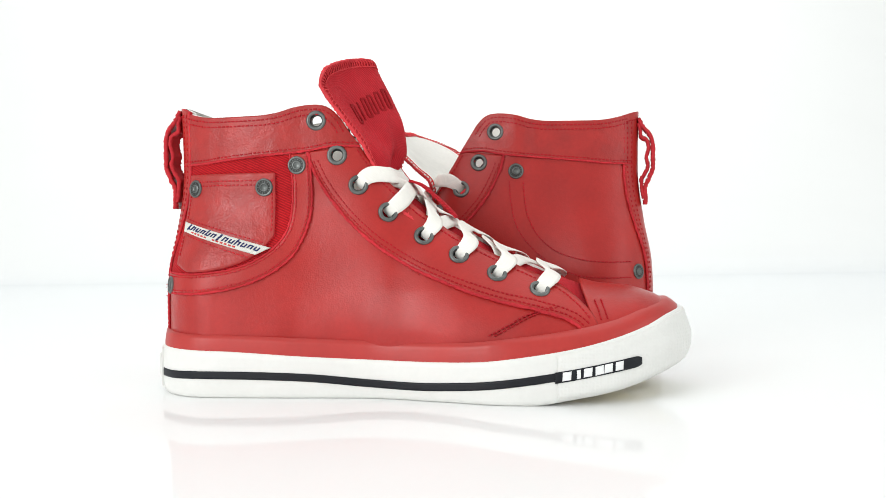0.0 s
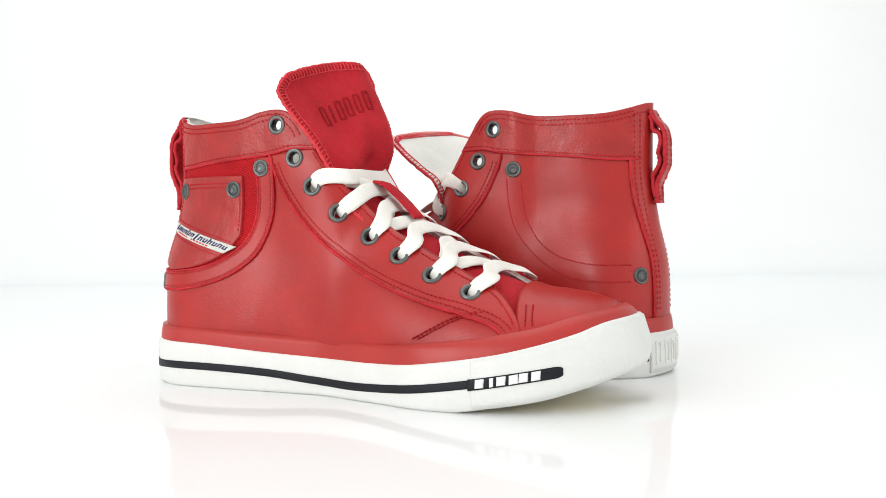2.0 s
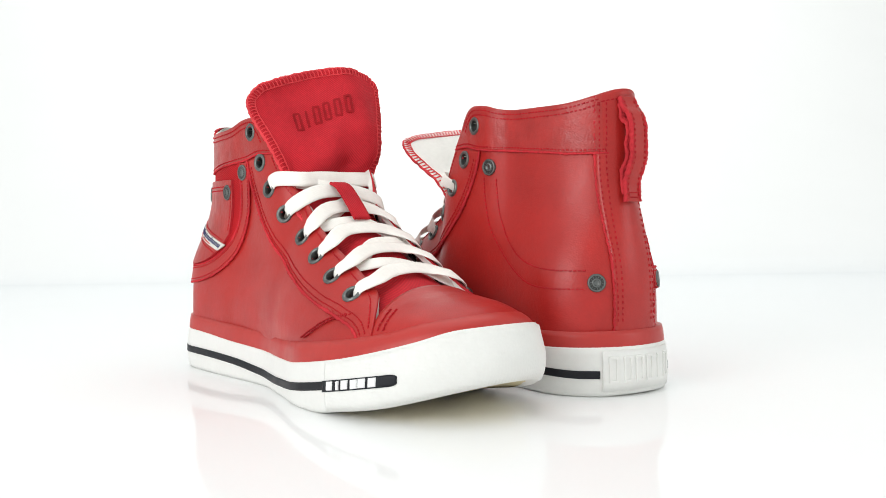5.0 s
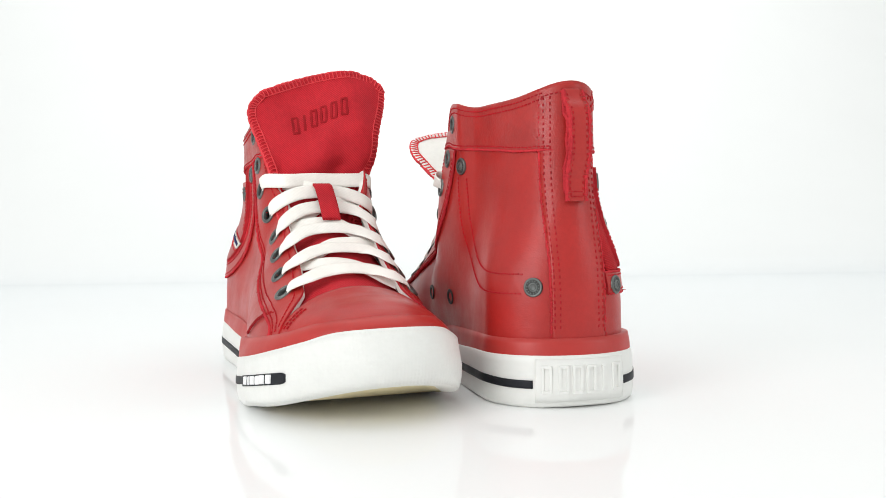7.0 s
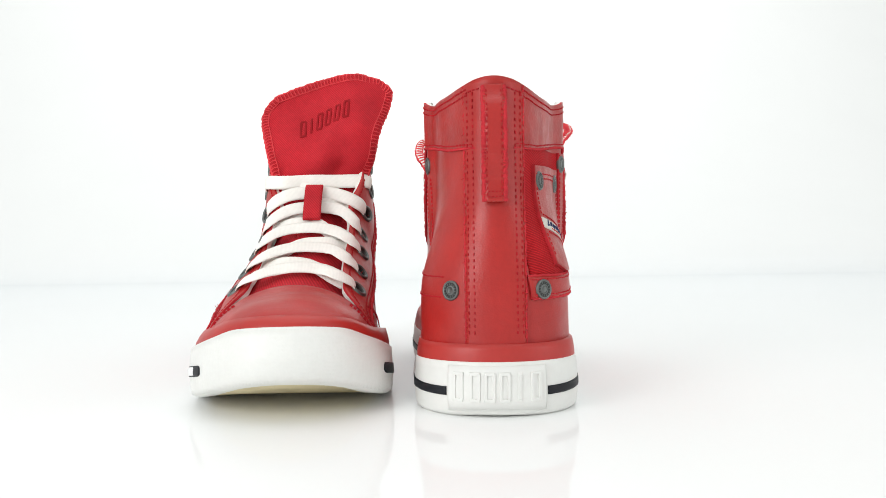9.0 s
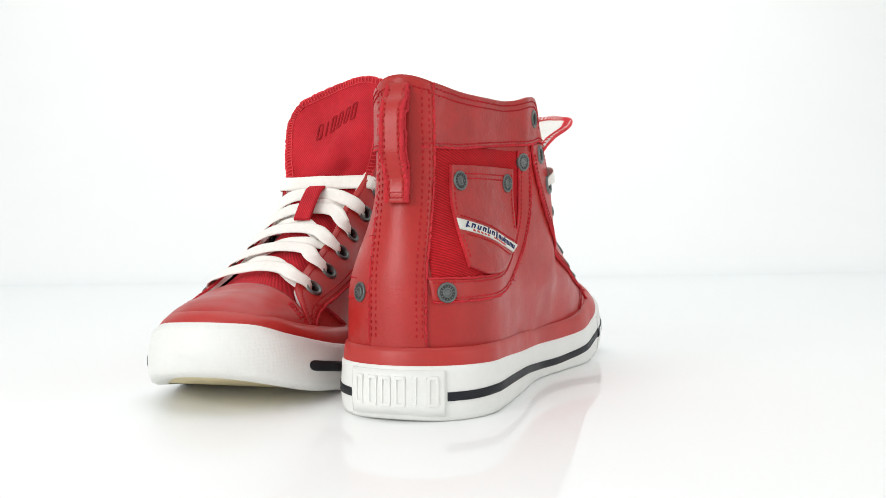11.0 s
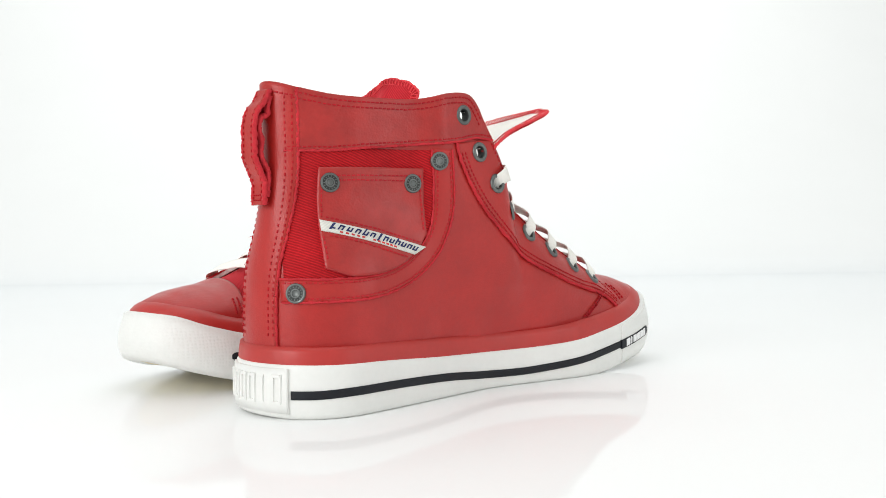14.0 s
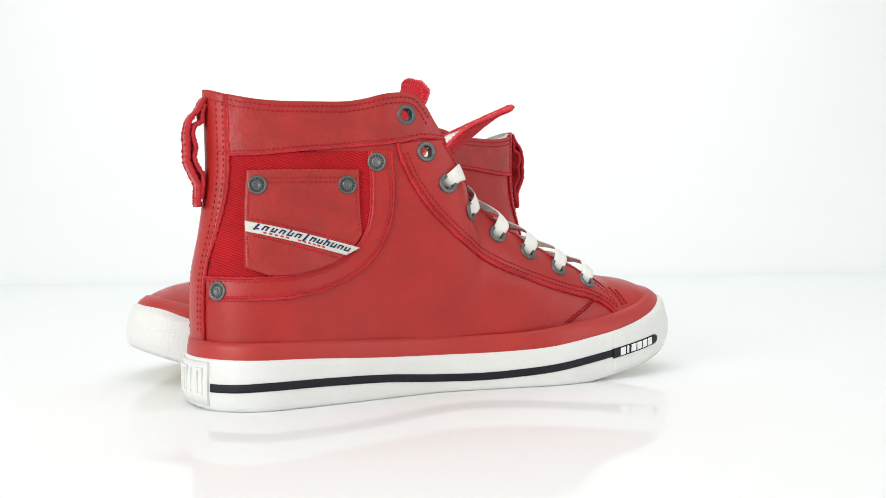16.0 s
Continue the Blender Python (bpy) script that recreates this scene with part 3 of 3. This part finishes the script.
def make_heel(last, parent):
    # back strip
    pts, nrm = [], []
    for z in np.linspace(31.5, 160, 60):
        zz = z
        pr, nr = [], []
        for y in np.linspace(-14, 14, 17):
            h = zz + (1.8 + 0.7 * last.rise - 0.018 * y * y) * ((zz - 34.6) / 125.4) ** 6
            p = last.back(y, h)
            q = np.array([-1.0, 0.055 * y, 0.1])
            pr.append(p), nr.append(q / np.linalg.norm(q))
        pts.append(pr), nrm.append(nr)
    bm = slab(pts, nrm, 1.5, 2.2, None, 1)
    strip = part("heel_strip", bm, [RED, FELT], parent, "red leather back strip")
    part("lining", slab(pts, nrm, -2.4, 0.2), LINING, parent, "off-white textile heel lining")
    bm = bmesh.new()
    for y, s in ((-12.4, 21), (-9.8, 22), (9.8, 23), (12.4, 24)):
        q = np.array([-1.0, 0.055 * y, 0.1])
        q /= np.linalg.norm(q)
        stitches(bm, [last.back(y, z) for z in np.linspace(36, 160, 50)], [q] * 50, 1.45, seed=s, pitch=3.2, length=1.7, width=0.9)
    stitches(bm, pts[-3], nrm[-3], 1.5, seed=25)
    part("stitching", bm, DARK, strip)
    bm = bmesh.new()
    for j in (0, -1):
        line = resample([r[j] + q[j] * 0.9 for r, q in zip(pts, nrm)], 150)
        tube(bm, line, 0.8, 6, 0.45, 26)
        fray(bm, line, 50, 27)
    part("raw_edge", bm, FELT, strip, "frayed red cut edge")
    # pull loop: a doubled strap that bulges and waves
    loops = part("pull_loop", ribbon(LOOP,
                                     10.4, 1.8, 70), RED, parent, "wavy red leather heel pull loop")
    part("inner_strap", ribbon([(12.5, 157), (11.4, 152), (11.0, 148), (7.2, 145.5), (6.2, 140), (7.6, 134), (6.6, 129), (9.0, 123), (11.0, 119.5), (10.6, 113), (9.6, 107)], 10, 1.8, 80), FELT, loops, "raw red inner strap")
    bm = bmesh.new()
    for y in (-5.0, 5.0):
        path = rounded([(x, y, z) for x, z in LOOP], 90)
        tube(bm, path + np.array([-0.8, 0, 0]), 1.35, 7, 0.32, 31)
        fray(bm, path, 60, 34)
        path = rounded([(x, y, z) for x, z in ((12.5, 157), (11.4, 152), (11.0, 148), (7.2, 145.5), (6.2, 140), (7.6, 134), (6.6, 129), (9.0, 123), (11.0, 119.5), (10.6, 113), (9.6, 107))], 80)
        tube(bm, path + np.array([-0.7, 0, 0]), 1.2, 7, 0.32, 36)
    part("raw_edge", bm, FELT, loops, "frayed red cut edge")
    bm = bmesh.new()
    for y in (-3.6, 3.6):
        path = rounded([(x - 1.9, y, z) for x, z in LOOP], 90)
        stitches(bm, path, [np.array([-0.95, 0, 0.2])] * 90, 0, seed=32, pitch=3.0, length=1.5, width=0.8)
    for z in (153.5, 105.5, 108):
        x = float(np.interp(-z, [-p[1] for p in LOOP], [p[0] for p in LOOP])) - 1.9
        stitches(bm, [np.array([x, y, z]) for y in np.linspace(-4.4, 4.4, 12)], [np.array([-0.95, 0, 0.2])] * 12, 0, seed=33, pitch=1.8, length=1.3, width=0.7)
    part("stitching", bm, DARK, loops)


def ribbon(profile, width, thick, n):
    """A strap across y that follows a side profile of (x, z)."""
    line = rounded(profile, n)
    t = np.gradient(line, axis=0)
    t /= np.linalg.norm(t, axis=1)[:, None]
    out = np.stack([t[:, 1], -t[:, 0]], 1)
    pts, nrm = [], []
    for (x, z), (nx, nz) in zip(line, out):
        pts.append([np.array([x, y, z]) for y in np.linspace(-width / 2, width / 2, 5)])
        nrm.append([np.array([nx, 0, nz])] * 5)
    bm = slab(pts, nrm, thick, thick)
    low = [[bm.verts.new(mm(p)) for p in r] for r in pts]
    grid_faces(bm, low)
    bmesh.ops.recalc_face_normals(bm, faces=bm.faces)
    return bm


def make_pocket_side(last, parent):
    """The outer decoration on the right side: twill, coin pocket with a woven tag, curved yoke and rivets."""
    side = -1
    nudge = -2.0 * last.inner
    jin = [(9, 66.4), (26, 66), (42, 66.6), (59, 69.4), (72, 75.2), (82, 84), (86.8, 95), (88, 113), (87, 132)]
    jout = [(9, 55.2), (26, 55.2), (42, 56), (60, 59.2), (77, 66), (88.5, 75.7), (94.4, 86.2), (98, 98), (98.8, 108), (98, 132)]
    low = rounded(jin, 60)
    bm = panel(last, [(max(x, 16), 131.5) for x in np.linspace(13, 88, 60)], [(max(x, 10), z) for x, z in low], side, 0.45, 0.8, 70, 40)
    part("twill_panel", bm, TWILL_SIDE, parent, "red diagonal twill panel")
    bm = panel(last, rounded(jin, 70), rounded(jout, 70), side, 1.25, 1.4, 110, 7, rim=1)
    yoke = part("yoke", bm, [RED, FELT], parent, "curved red leather pocket yoke")
    bm = bmesh.new()
    seam(bm, last, shifted(rounded(jin, 70), -1.8), side, 1.25, 41)
    seam(bm, last, shifted(rounded(jout, 70), 1.8), side, 1.25, 42)
    part("stitching", bm, THREAD, yoke)
    bm = bmesh.new()
    for line, s in ((jin, 43), (jout, 44)):
        path = [last.at(x, z, side) + last.normal(x, z, side) * 1.0 for x, z in rounded(line, 130)]
        tube(bm, path, 0.65, 6, 0.5, s)
        fray(bm, path, 60, s + 20)
    part("raw_edge", bm, FELT, yoke, "frayed red cut edge")
    # coin pocket
    a = [(x + nudge, z) for x, z in ((26.8, 121.6), (40, 121.8), (60, 121.9), (80.6, 121.8))]
    b = [(x + nudge, z) for x, z in ((22, 71), (34, 66.8), (50, 68.2), (64, 72.4), (74, 79), (80.6, 87))]
    bm = panel(last, a, rounded(b, 30), side, 2.3, 2.2, 50, 36, rim=1)
    pocket = part("coin_pocket", bm, [CREASED, FELT], parent, "small red leather coin pocket")
    bm = bmesh.new()
    for d, s in ((-4.2, 45), (-6.6, 46)):
        seam(bm, last, [(p[0], p[1] + d) for p in a][0:], side, 2.3, s)
    seam(bm, last, [(79.0 + nudge, 120), (79.0 + nudge, 100), (79.0 + nudge, 88)], side, 2.3, 47)
    seam(bm, last, [(27.6 + nudge, 112), (25.8 + nudge, 96)], side, 2.3, 48)
    seam(bm, last, [(24.8 + nudge, 88), (23.6 + nudge, 73)], side, 2.3, 49)
    seam(bm, last, [(26 + nudge, 96.4), (45 + nudge, 91.2), (60 + nudge, 87), (77 + nudge, 82.2)], side, 2.3, 50)
    seam(bm, last, [(26 + nudge, 87.4), (45 + nudge, 81.6), (60 + nudge, 77), (68 + nudge, 74.6)], side, 2.3, 51)
    part("stitching", bm, THREAD, pocket)
    # woven tag with bars for its lettering
    tag_a, tag_b = [(24.6 + nudge, 94.8), (79 + nudge, 80.0)], [(24.3 + nudge, 89.2), (71 + nudge, 76.2)]
    bm = panel(last, tag_a, tag_b, side, 2.75, 0.7, 40, 6)
    tag = part("tag", bm, TAG, pocket, "white woven diagonal tag with navy bars")
    for k in range(13):
        u = (k + 0.7) / 13.6
        xa = 26.5 + nudge + 48.5 * u
        mid = 92.6 - 0.283 * (xa - nudge - 25)
        tall = 3.9 if k in (0, 4, 9) else 2.4 + 0.5 * (k % 3 == 1)
        if k == 6:
            tall = 4.6
        p, n = last.at(xa, mid, side), last.normal(xa, mid, side)
        d = last.at(xa + 3, mid - 1.0, side) - p
        d /= np.linalg.norm(d)
        u2 = np.cross(n, d)
        u2 = u2 if u2[2] > 0 else -u2
        bm = bmesh.new()
        lean = u2 + d * 0.5
        if k in (0, 6):
            box_on(bm, p + n * 2.95, d, lean, n, (1.2, tall, 0.35))
        else:
            for e in (-0.95, 0.95):
                box_on(bm, p + n * 2.95 + d * e + lean * (0.5 if e < 0 and tall > 3 else 0), d, lean, n, (0.85, tall if e < 0 else 2.5, 0.35))
        if k != 6:
            e = 1 if k % 2 else -1
            box_on(bm, p + n * 2.96 + lean * e * 0.95 + d * (0.9 if k == 0 else 0), d, lean, n, (2.5, 0.7, 0.33))
        part("bar", bm, NAVY, pocket, "navy woven bar")
    bm = bmesh.new()
    for x0, x1 in ((32 + nudge, 43 + nudge), (47 + nudge, 61 + nudge)):
        for xa in np.arange(x0, x1, 2.4):
            zz = 90.2 - 0.283 * (xa - nudge - 25)
            p, n = last.at(xa, zz, side), last.normal(xa, zz, side)
            d = last.at(xa + 3, zz - 1.0, side) - p
            d /= np.linalg.norm(d)
            box_on(bm, p + n * 2.92, d, np.cross(n, d), n, (1.7, 0.9, 0.3))
    tagged(part("bar", bm, TAGRED, pocket, "fine row of red woven bars"), kind="stuff")
    for x, z, lift in ((31 + nudge, 113.8, 2.4), (74.6 + nudge, 113.8, 2.4), (90.6, 125.8, 1.4), (13, 59.6, 1.4)):
        make_rivet(last, x, z, side, parent, lift)
    # the plain left side: two curved rows of stitches and two rivets
    bm = bmesh.new()
    for line, s in (([(89, 120), (88.2, 108), (86, 96), (80, 84), (69, 74), (56, 69), (39, 66.4), (16, 66)], 52),
                    ([(98, 121), (97.2, 107), (93, 89), (84, 76), (71, 65.5), (58, 59), (44, 56.6), (16, 56)], 53)):
        seam(bm, last, line, 1, 0.15, s)
    part("stitching", bm, THREAD, parent)
    for x, z in ((93.5, 125.5), (12.6, 59.5)):
        make_rivet(last, x, z, 1, parent, 0.2)


def vents(last, side, parent):
    for x, z in ((114, 48), (147, 48.5)):
        make_eyelet(last, x, z, side, parent, 0.85, (1, 1))


def make_tongue(rows, parent, front, back, n=56, m=34, mark=True):
    """A padded cloth tongue through rows of control points, from its foot to its tip."""
    cross = [rounded(r, m) for r in rows]
    pts = [rounded([c[j] for c in cross], n) for j in range(m)]
    grid = np.array(pts).transpose(1, 0, 2)
    def normals(g):
        out = np.cross(np.gradient(g, axis=1), np.gradient(g, axis=0))
        return out / np.linalg.norm(out, axis=2)[..., None]
    nrm = normals(grid)
    if mark:
        # soft buckles where the lace pulls the cloth in
        u, v = np.linspace(0, 1, n)[:, None], np.linspace(0, 1, m)[None, :]
        fold = 3.4 * np.exp(-((v - 0.36) / 0.15) ** 2 - ((u - 0.46 - 0.12 * (v - 0.36)) / 0.055) ** 2)
        fold = fold - 4.0 * np.exp(-((v - 0.68) / 0.10) ** 2 - ((u - 0.46) / 0.05) ** 2)
        fold = fold - 2.6 * np.exp(-((v - 0.14) / 0.07) ** 2 - ((u - 0.46) / 0.09) ** 2)
        fold = fold + 1.6 * np.exp(-((v - 0.52 - 0.5 * (u - 0.5)) / 0.07) ** 2 - ((u - 0.58) / 0.12) ** 2)
        grid = grid + nrm * fold[..., None]
        nrm = normals(grid)
    bm = slab(list(map(list, grid)), list(map(list, nrm)), 0.9, 1.7)
    tongue = part("tongue", bm, front, parent, "red twill tongue with overlocked edge")
    part("tongue_lining", slab(list(map(list, grid)), list(map(list, -nrm)), 0.9, 0.8), back, tongue, "white textile tongue lining")
    # overlocked edge: loops of thread round the rim
    rim = [grid[i][0] for i in range(2, n)] + [grid[-1][j] for j in range(1, m)] + [grid[i][-1] for i in range(n - 2, 2, -1)]
    rn = [nrm[i][0] for i in range(2, n)] + [nrm[-1][j] for j in range(1, m)] + [nrm[i][-1] for i in range(n - 2, 2, -1)]
    rim, rn = np.array(rim), np.array(rn)
    s = np.concatenate([[0], np.cumsum(np.linalg.norm(np.diff(rim, axis=0), axis=1))])
    bm = bmesh.new()
    tube(bm, resample(rim, 200), 0.95, 6, 0.35, 61)
    mid = grid[n // 2][m // 2]
    for k, t in enumerate(np.arange(1, s[-1] - 1, 2.5)):
        p = np.array([np.interp(t, s, rim[:, c]) for c in range(3)])
        q = np.array([np.interp(t + 1, s, rim[:, c]) for c in range(3)]) - p
        q /= np.linalg.norm(q)
        o = np.array([np.interp(t, s, rn[:, c]) for c in range(3)])
        w = np.cross(o, q)
        w = w if w @ (mid - p) > 0 else -w
        for sgn in (1, -1):
            tube(bm, [p + o * sgn * 0.6, p + w * 1.6 + o * sgn * 1.35 + q * 0.5, p + w * 4.2 + o * sgn * 1.15 + q * 0.8], 0.42, 4)
    for sgn in (1, -1):
        inner = []
        for t in np.linspace(1, s[-1] - 1, 160):
            p = np.array([np.interp(t, s, rim[:, c]) for c in range(3)])
            q = np.array([np.interp(t + 1, s, rim[:, c]) - np.interp(t - 1, s, rim[:, c]) for c in range(3)])
            q /= np.linalg.norm(q)
            o = np.array([np.interp(t, s, rn[:, c]) for c in range(3)])
            w = np.cross(o, q)
            w = w if w @ (mid - p) > 0 else -w
            inner.append(p + w * 4.4 + o * sgn * 1.1)
        tube(bm, inner, 0.4, 4, 0.3, 62)
    part("overlock_edge", bm, EDGING, tongue, "bright red overlock thread")
    if mark:
        # the maker's mark: six embossed plain blocks
        for k in range(6):
            j, i = m * (0.31 + 0.069 * k), n * (0.71 + 0.012 * k)
            j0, i0 = int(j), int(i)
            fj, fi = j - j0, i - i0
            p = (grid[i0][j0] * (1 - fj) + grid[i0][j0 + 1] * fj) * (1 - fi) + (grid[i0 + 1][j0] * (1 - fj) + grid[i0 + 1][j0 + 1] * fj) * fi
            o = nrm[i0][j0]
            d = grid[i0][j0 + 1] - grid[i0][j0]
            d /= np.linalg.norm(d)
            u = np.cross(o, d)
            bm = bmesh.new()
            for sx in ((-1, 1) if k != 1 else (0,)):
                box_on(bm, p + o * 1.05 + d * sx * 1.7, d, u, o, (1.6, 13.0, 0.8))
            if k != 1:
                for sy in (-1, 1):
                    box_on(bm, p + o * 1.05 + u * sy * 5.8, d, u, o, (4.6, 1.6, 0.8))
            part("mark", bm, EMBOSS, tongue, "embossed dark red block")
    return tongue


# ---- laces ----
def strap(path, out, width=7.0, thick=1.1):
    """A flat lace along a path; out gives the way its face looks at each point."""
    p = rounded(path, 56)
    for _ in range(10):
        p[1:-1] = (p[:-2] + 2 * p[1:-1] + p[2:]) / 4
    knots = np.concatenate([[0], np.cumsum(np.linalg.norm(np.diff(np.array(path), axis=0), axis=1))])
    o = np.stack([np.interp(np.linspace(0, knots[-1], 56), knots, np.array(out)[:, c]) for c in range(3)], 1)
    t = np.gradient(p, axis=0)
    t /= np.linalg.norm(t, axis=1)[:, None]
    pts, nrm = [], []
    for k in range(len(p)):
        n = o[k] - t[k] * (o[k] @ t[k])
        n /= np.linalg.norm(n)
        b = np.cross(n, t[k])
        f = k / (len(p) - 1)
        w = width * (0.74 + 0.26 * min(1, min(f, 1 - f) * 7))
        pts.append([p[k] + b * w * s for s in (-.5, -.3, 0, .3, .5)])
        nrm.append([n] * 5)
    bm = bmesh.new()
    a = [[bm.verts.new(mm(q + n * thick * h)) for q, n, h in zip(pr, nr, (.25, .5, .6, .5, .25))] for pr, nr in zip(pts, nrm)]
    c = [[bm.verts.new(mm(q - n * thick * h)) for q, n, h in zip(pr, nr, (.25, .5, .5, .5, .25))] for pr, nr in zip(pts, nrm)]
    grid_faces(bm, [r + s[::-1] for r, s in zip(a, c)], closed=True)
    bmesh.ops.recalc_face_normals(bm, faces=bm.faces)
    return bm


def make_laces(last, parent, first=2, loop=True, loose=0.0):
    rnd = random.Random(7 + last.inner)
    faces = {2: (0.93, 0, 0.37), 3: (0.84, 0, 0.54), 4: (0.74, 0, 0.67), 5: (0.64, 0, 0.77)}
    mix = lambda a, b: (a + b) / np.linalg.norm(a + b)
    for k in range(first, 8):
        x, z = last.eyelets[k]
        cx, cz = CROWNS[k - 2]
        cx += last.shift(cx)
        up = np.array(faces.get(k, (0.58, 0, 0.81)))
        mid = last.mid(cx)
        r = rnd.uniform(-0.7, 0.7) + (0.5 if k % 2 else -0.5)
        halves = []
        for side in (-1, 1):
            p, n = last.at(x, z, side), last.normal(x, z, side)
            q, qn = last.at(x + 5.2, z + 5.6, side), last.normal(x + 5.2, z + 5.6, side)
            e = (q - p) / np.linalg.norm(q - p)
            w = abs(q[1] - mid)
            s1 = np.array([cx + (3.0 if k == 2 else 1.2 if k == 3 else 0.6) + r * side, mid + side * w * 0.62, cz - (0.6 if k == 2 else 1.6) - 0.35 * r * side])
            s2 = np.array([cx + r * side * 0.5, mid + side * w * 0.3, cz - 0.3])
            halves.append(([p - n * 3, p + n * 2.0 + (q - p) * 0.12, q + qn * (3.4 + loose), s1 + up * loose, s2 + up * loose],
                           [-e, mix(n, -e), mix(qn * 1.4, up), up, up]))
        path = halves[0][0] + [np.array([cx, mid, cz]) + up * loose] + halves[1][0][::-1]
        out = halves[0][1] + [up] + halves[1][1][::-1]
        part("lace", strap(path, out, 9.4, 0.9), LACE, parent, "flat off-white cotton lace")
        # the crossing strand below
        if k < 7:
            s = -1 if k % 2 else 1
            x2, z2 = last.eyelets[k + 1]
            a, b = last.at(x2 + 4, z2 + 4, s), last.at(x + 6, z + 6, -s)
            nx = CROWNS[k - 1]
            c = np.array([(cx + nx[0]) / 2 + 1, mid, (cz + nx[1]) / 2 - 3.2])
            path = [a - up * 2.0, a * .45 + c * .55 + up * 1.0, c, b * .45 + c * .55 + up * 1.0, b - up * 2.0]
            part("lace", strap(path, [up] * 5, 8.6, 0.8), LACE, parent, "flat off-white cotton lace")
    if loop:
        # lace keeper on the tongue
        c = last.mid(150)
        line = rounded([(145, 116.4), (151, 114.4), (158, 109), (165, 102.4), (172, 95)], 24)
        pts, nrm = [], []
        for x, z in line:
            pts.append([np.array([x, c + y, z]) for y in np.linspace(-5.4, 5.4, 6)])
            nrm.append([np.array([0.6, 0, 0.8])] * 6)
        part("lace_keeper", slab(pts, nrm, 2.0, 1.6), TWILL, parent, "red twill lace keeper on the tongue")


def make_sneaker(label, inner, form, tongue_rows, upright):
    shoe = tagged(new("sneaker"), label, "shoe", "pair of red high-top sneakers")
    last = Last(inner, *form)
    make_sole(last, shoe)
    make_upper(last, shoe)
    make_heel(last, shoe)
    make_pocket_side(last, shoe)
    if not upright:
        vents(last, 1, shoe)
    make_tongue(tongue_rows, shoe, TWILL, LINING, mark=upright)
    make_laces(last, shoe, loop=upright, loose=0.0 if upright else 2.5)
    return shoe


standing = make_sneaker("red leather high-top sneaker with upright tongue on white table", 1, (33.0, 7.5, -2.3, 0.0, 0.3, 0.0),
    [[(162, -20, 86), (166, 4, 89), (161, 28, 86)],
     [(138, -21, 108), (140, 6, 109), (139, 32, 108)],
     [(130, -22, 125), (131.5, 9, 123), (133.5, 40, 124)],
     [(125, -25, 136), (129, 0, 135), (134, 20, 135), (138, 37, 136), (135, 44.5, 137)],
     [(117, -28, 148), (121, 0, 148), (130, 17, 149), (137, 34, 150), (132.5, 47, 150)],
     [(107, -31, 162), (111, -4, 164), (119, 13, 166), (130, 34, 168), (121, 54, 169)],
     [(102.5, -29, 171), (107, -2, 176), (114.5, 15, 179), (123, 34, 182), (116, 56, 180)],
     [(103, -22, 179), (106, -6, 184.6), (111.5, 13, 189.4), (119, 31, 191.5), (117, 48, 188)]], True)
slack = make_sneaker("red leather high-top sneaker with folded-down tongue on white table", -1, (39.5, -2.5, 2.2, 4.2, 1.8, 3.5),
    [[(165, -26, 86), (168, -3, 88), (165, 20, 86)],
     [(142, -32, 108), (147, -3, 108), (146, 28, 106)],
     [(134, -39, 130), (146, -3, 123), (147, 36, 119)],
     [(141, -46, 142), (153, -3, 130), (155, 42, 128)],
     [(157, -53, 151), (166, -3, 142), (165, 48, 139)],
     [(172, -50, 156.5), (176, -3, 152), (174, 45, 147)],
     [(178, -38, 159), (180, -3, 156.5), (178, 34, 151)]], False)


def motions():
    """Both shoes turn together, clockwise from above, about the middle of the table."""
    turn = ((0.0, 0.0), (2.0, 17.92), (4.0, 35.86), (6.5, 58.15), (9.0, 79.9), (11.5, 102.01), (14.0, 124.05), (16.0, 141.64))
    rows_a, rows_b = [], []
    for k in range(33):
        t = k * 0.5
        a = float(np.interp(t, [r[0] for r in turn], [r[1] for r in turn]))
        spin = pose(0, 0, 0, 0, 0, -a)
        rows_a.append((t, spin @ pose(-0.1460, -0.0457, 0.0015, 0, 0, -9.28)))
        rows_b.append((t, spin @ pose(0.1631, 0.0112, 0.0015, 0, 0, 166.03)))
    walk(standing, rows_a)
    walk(slack, rows_b)


motions()
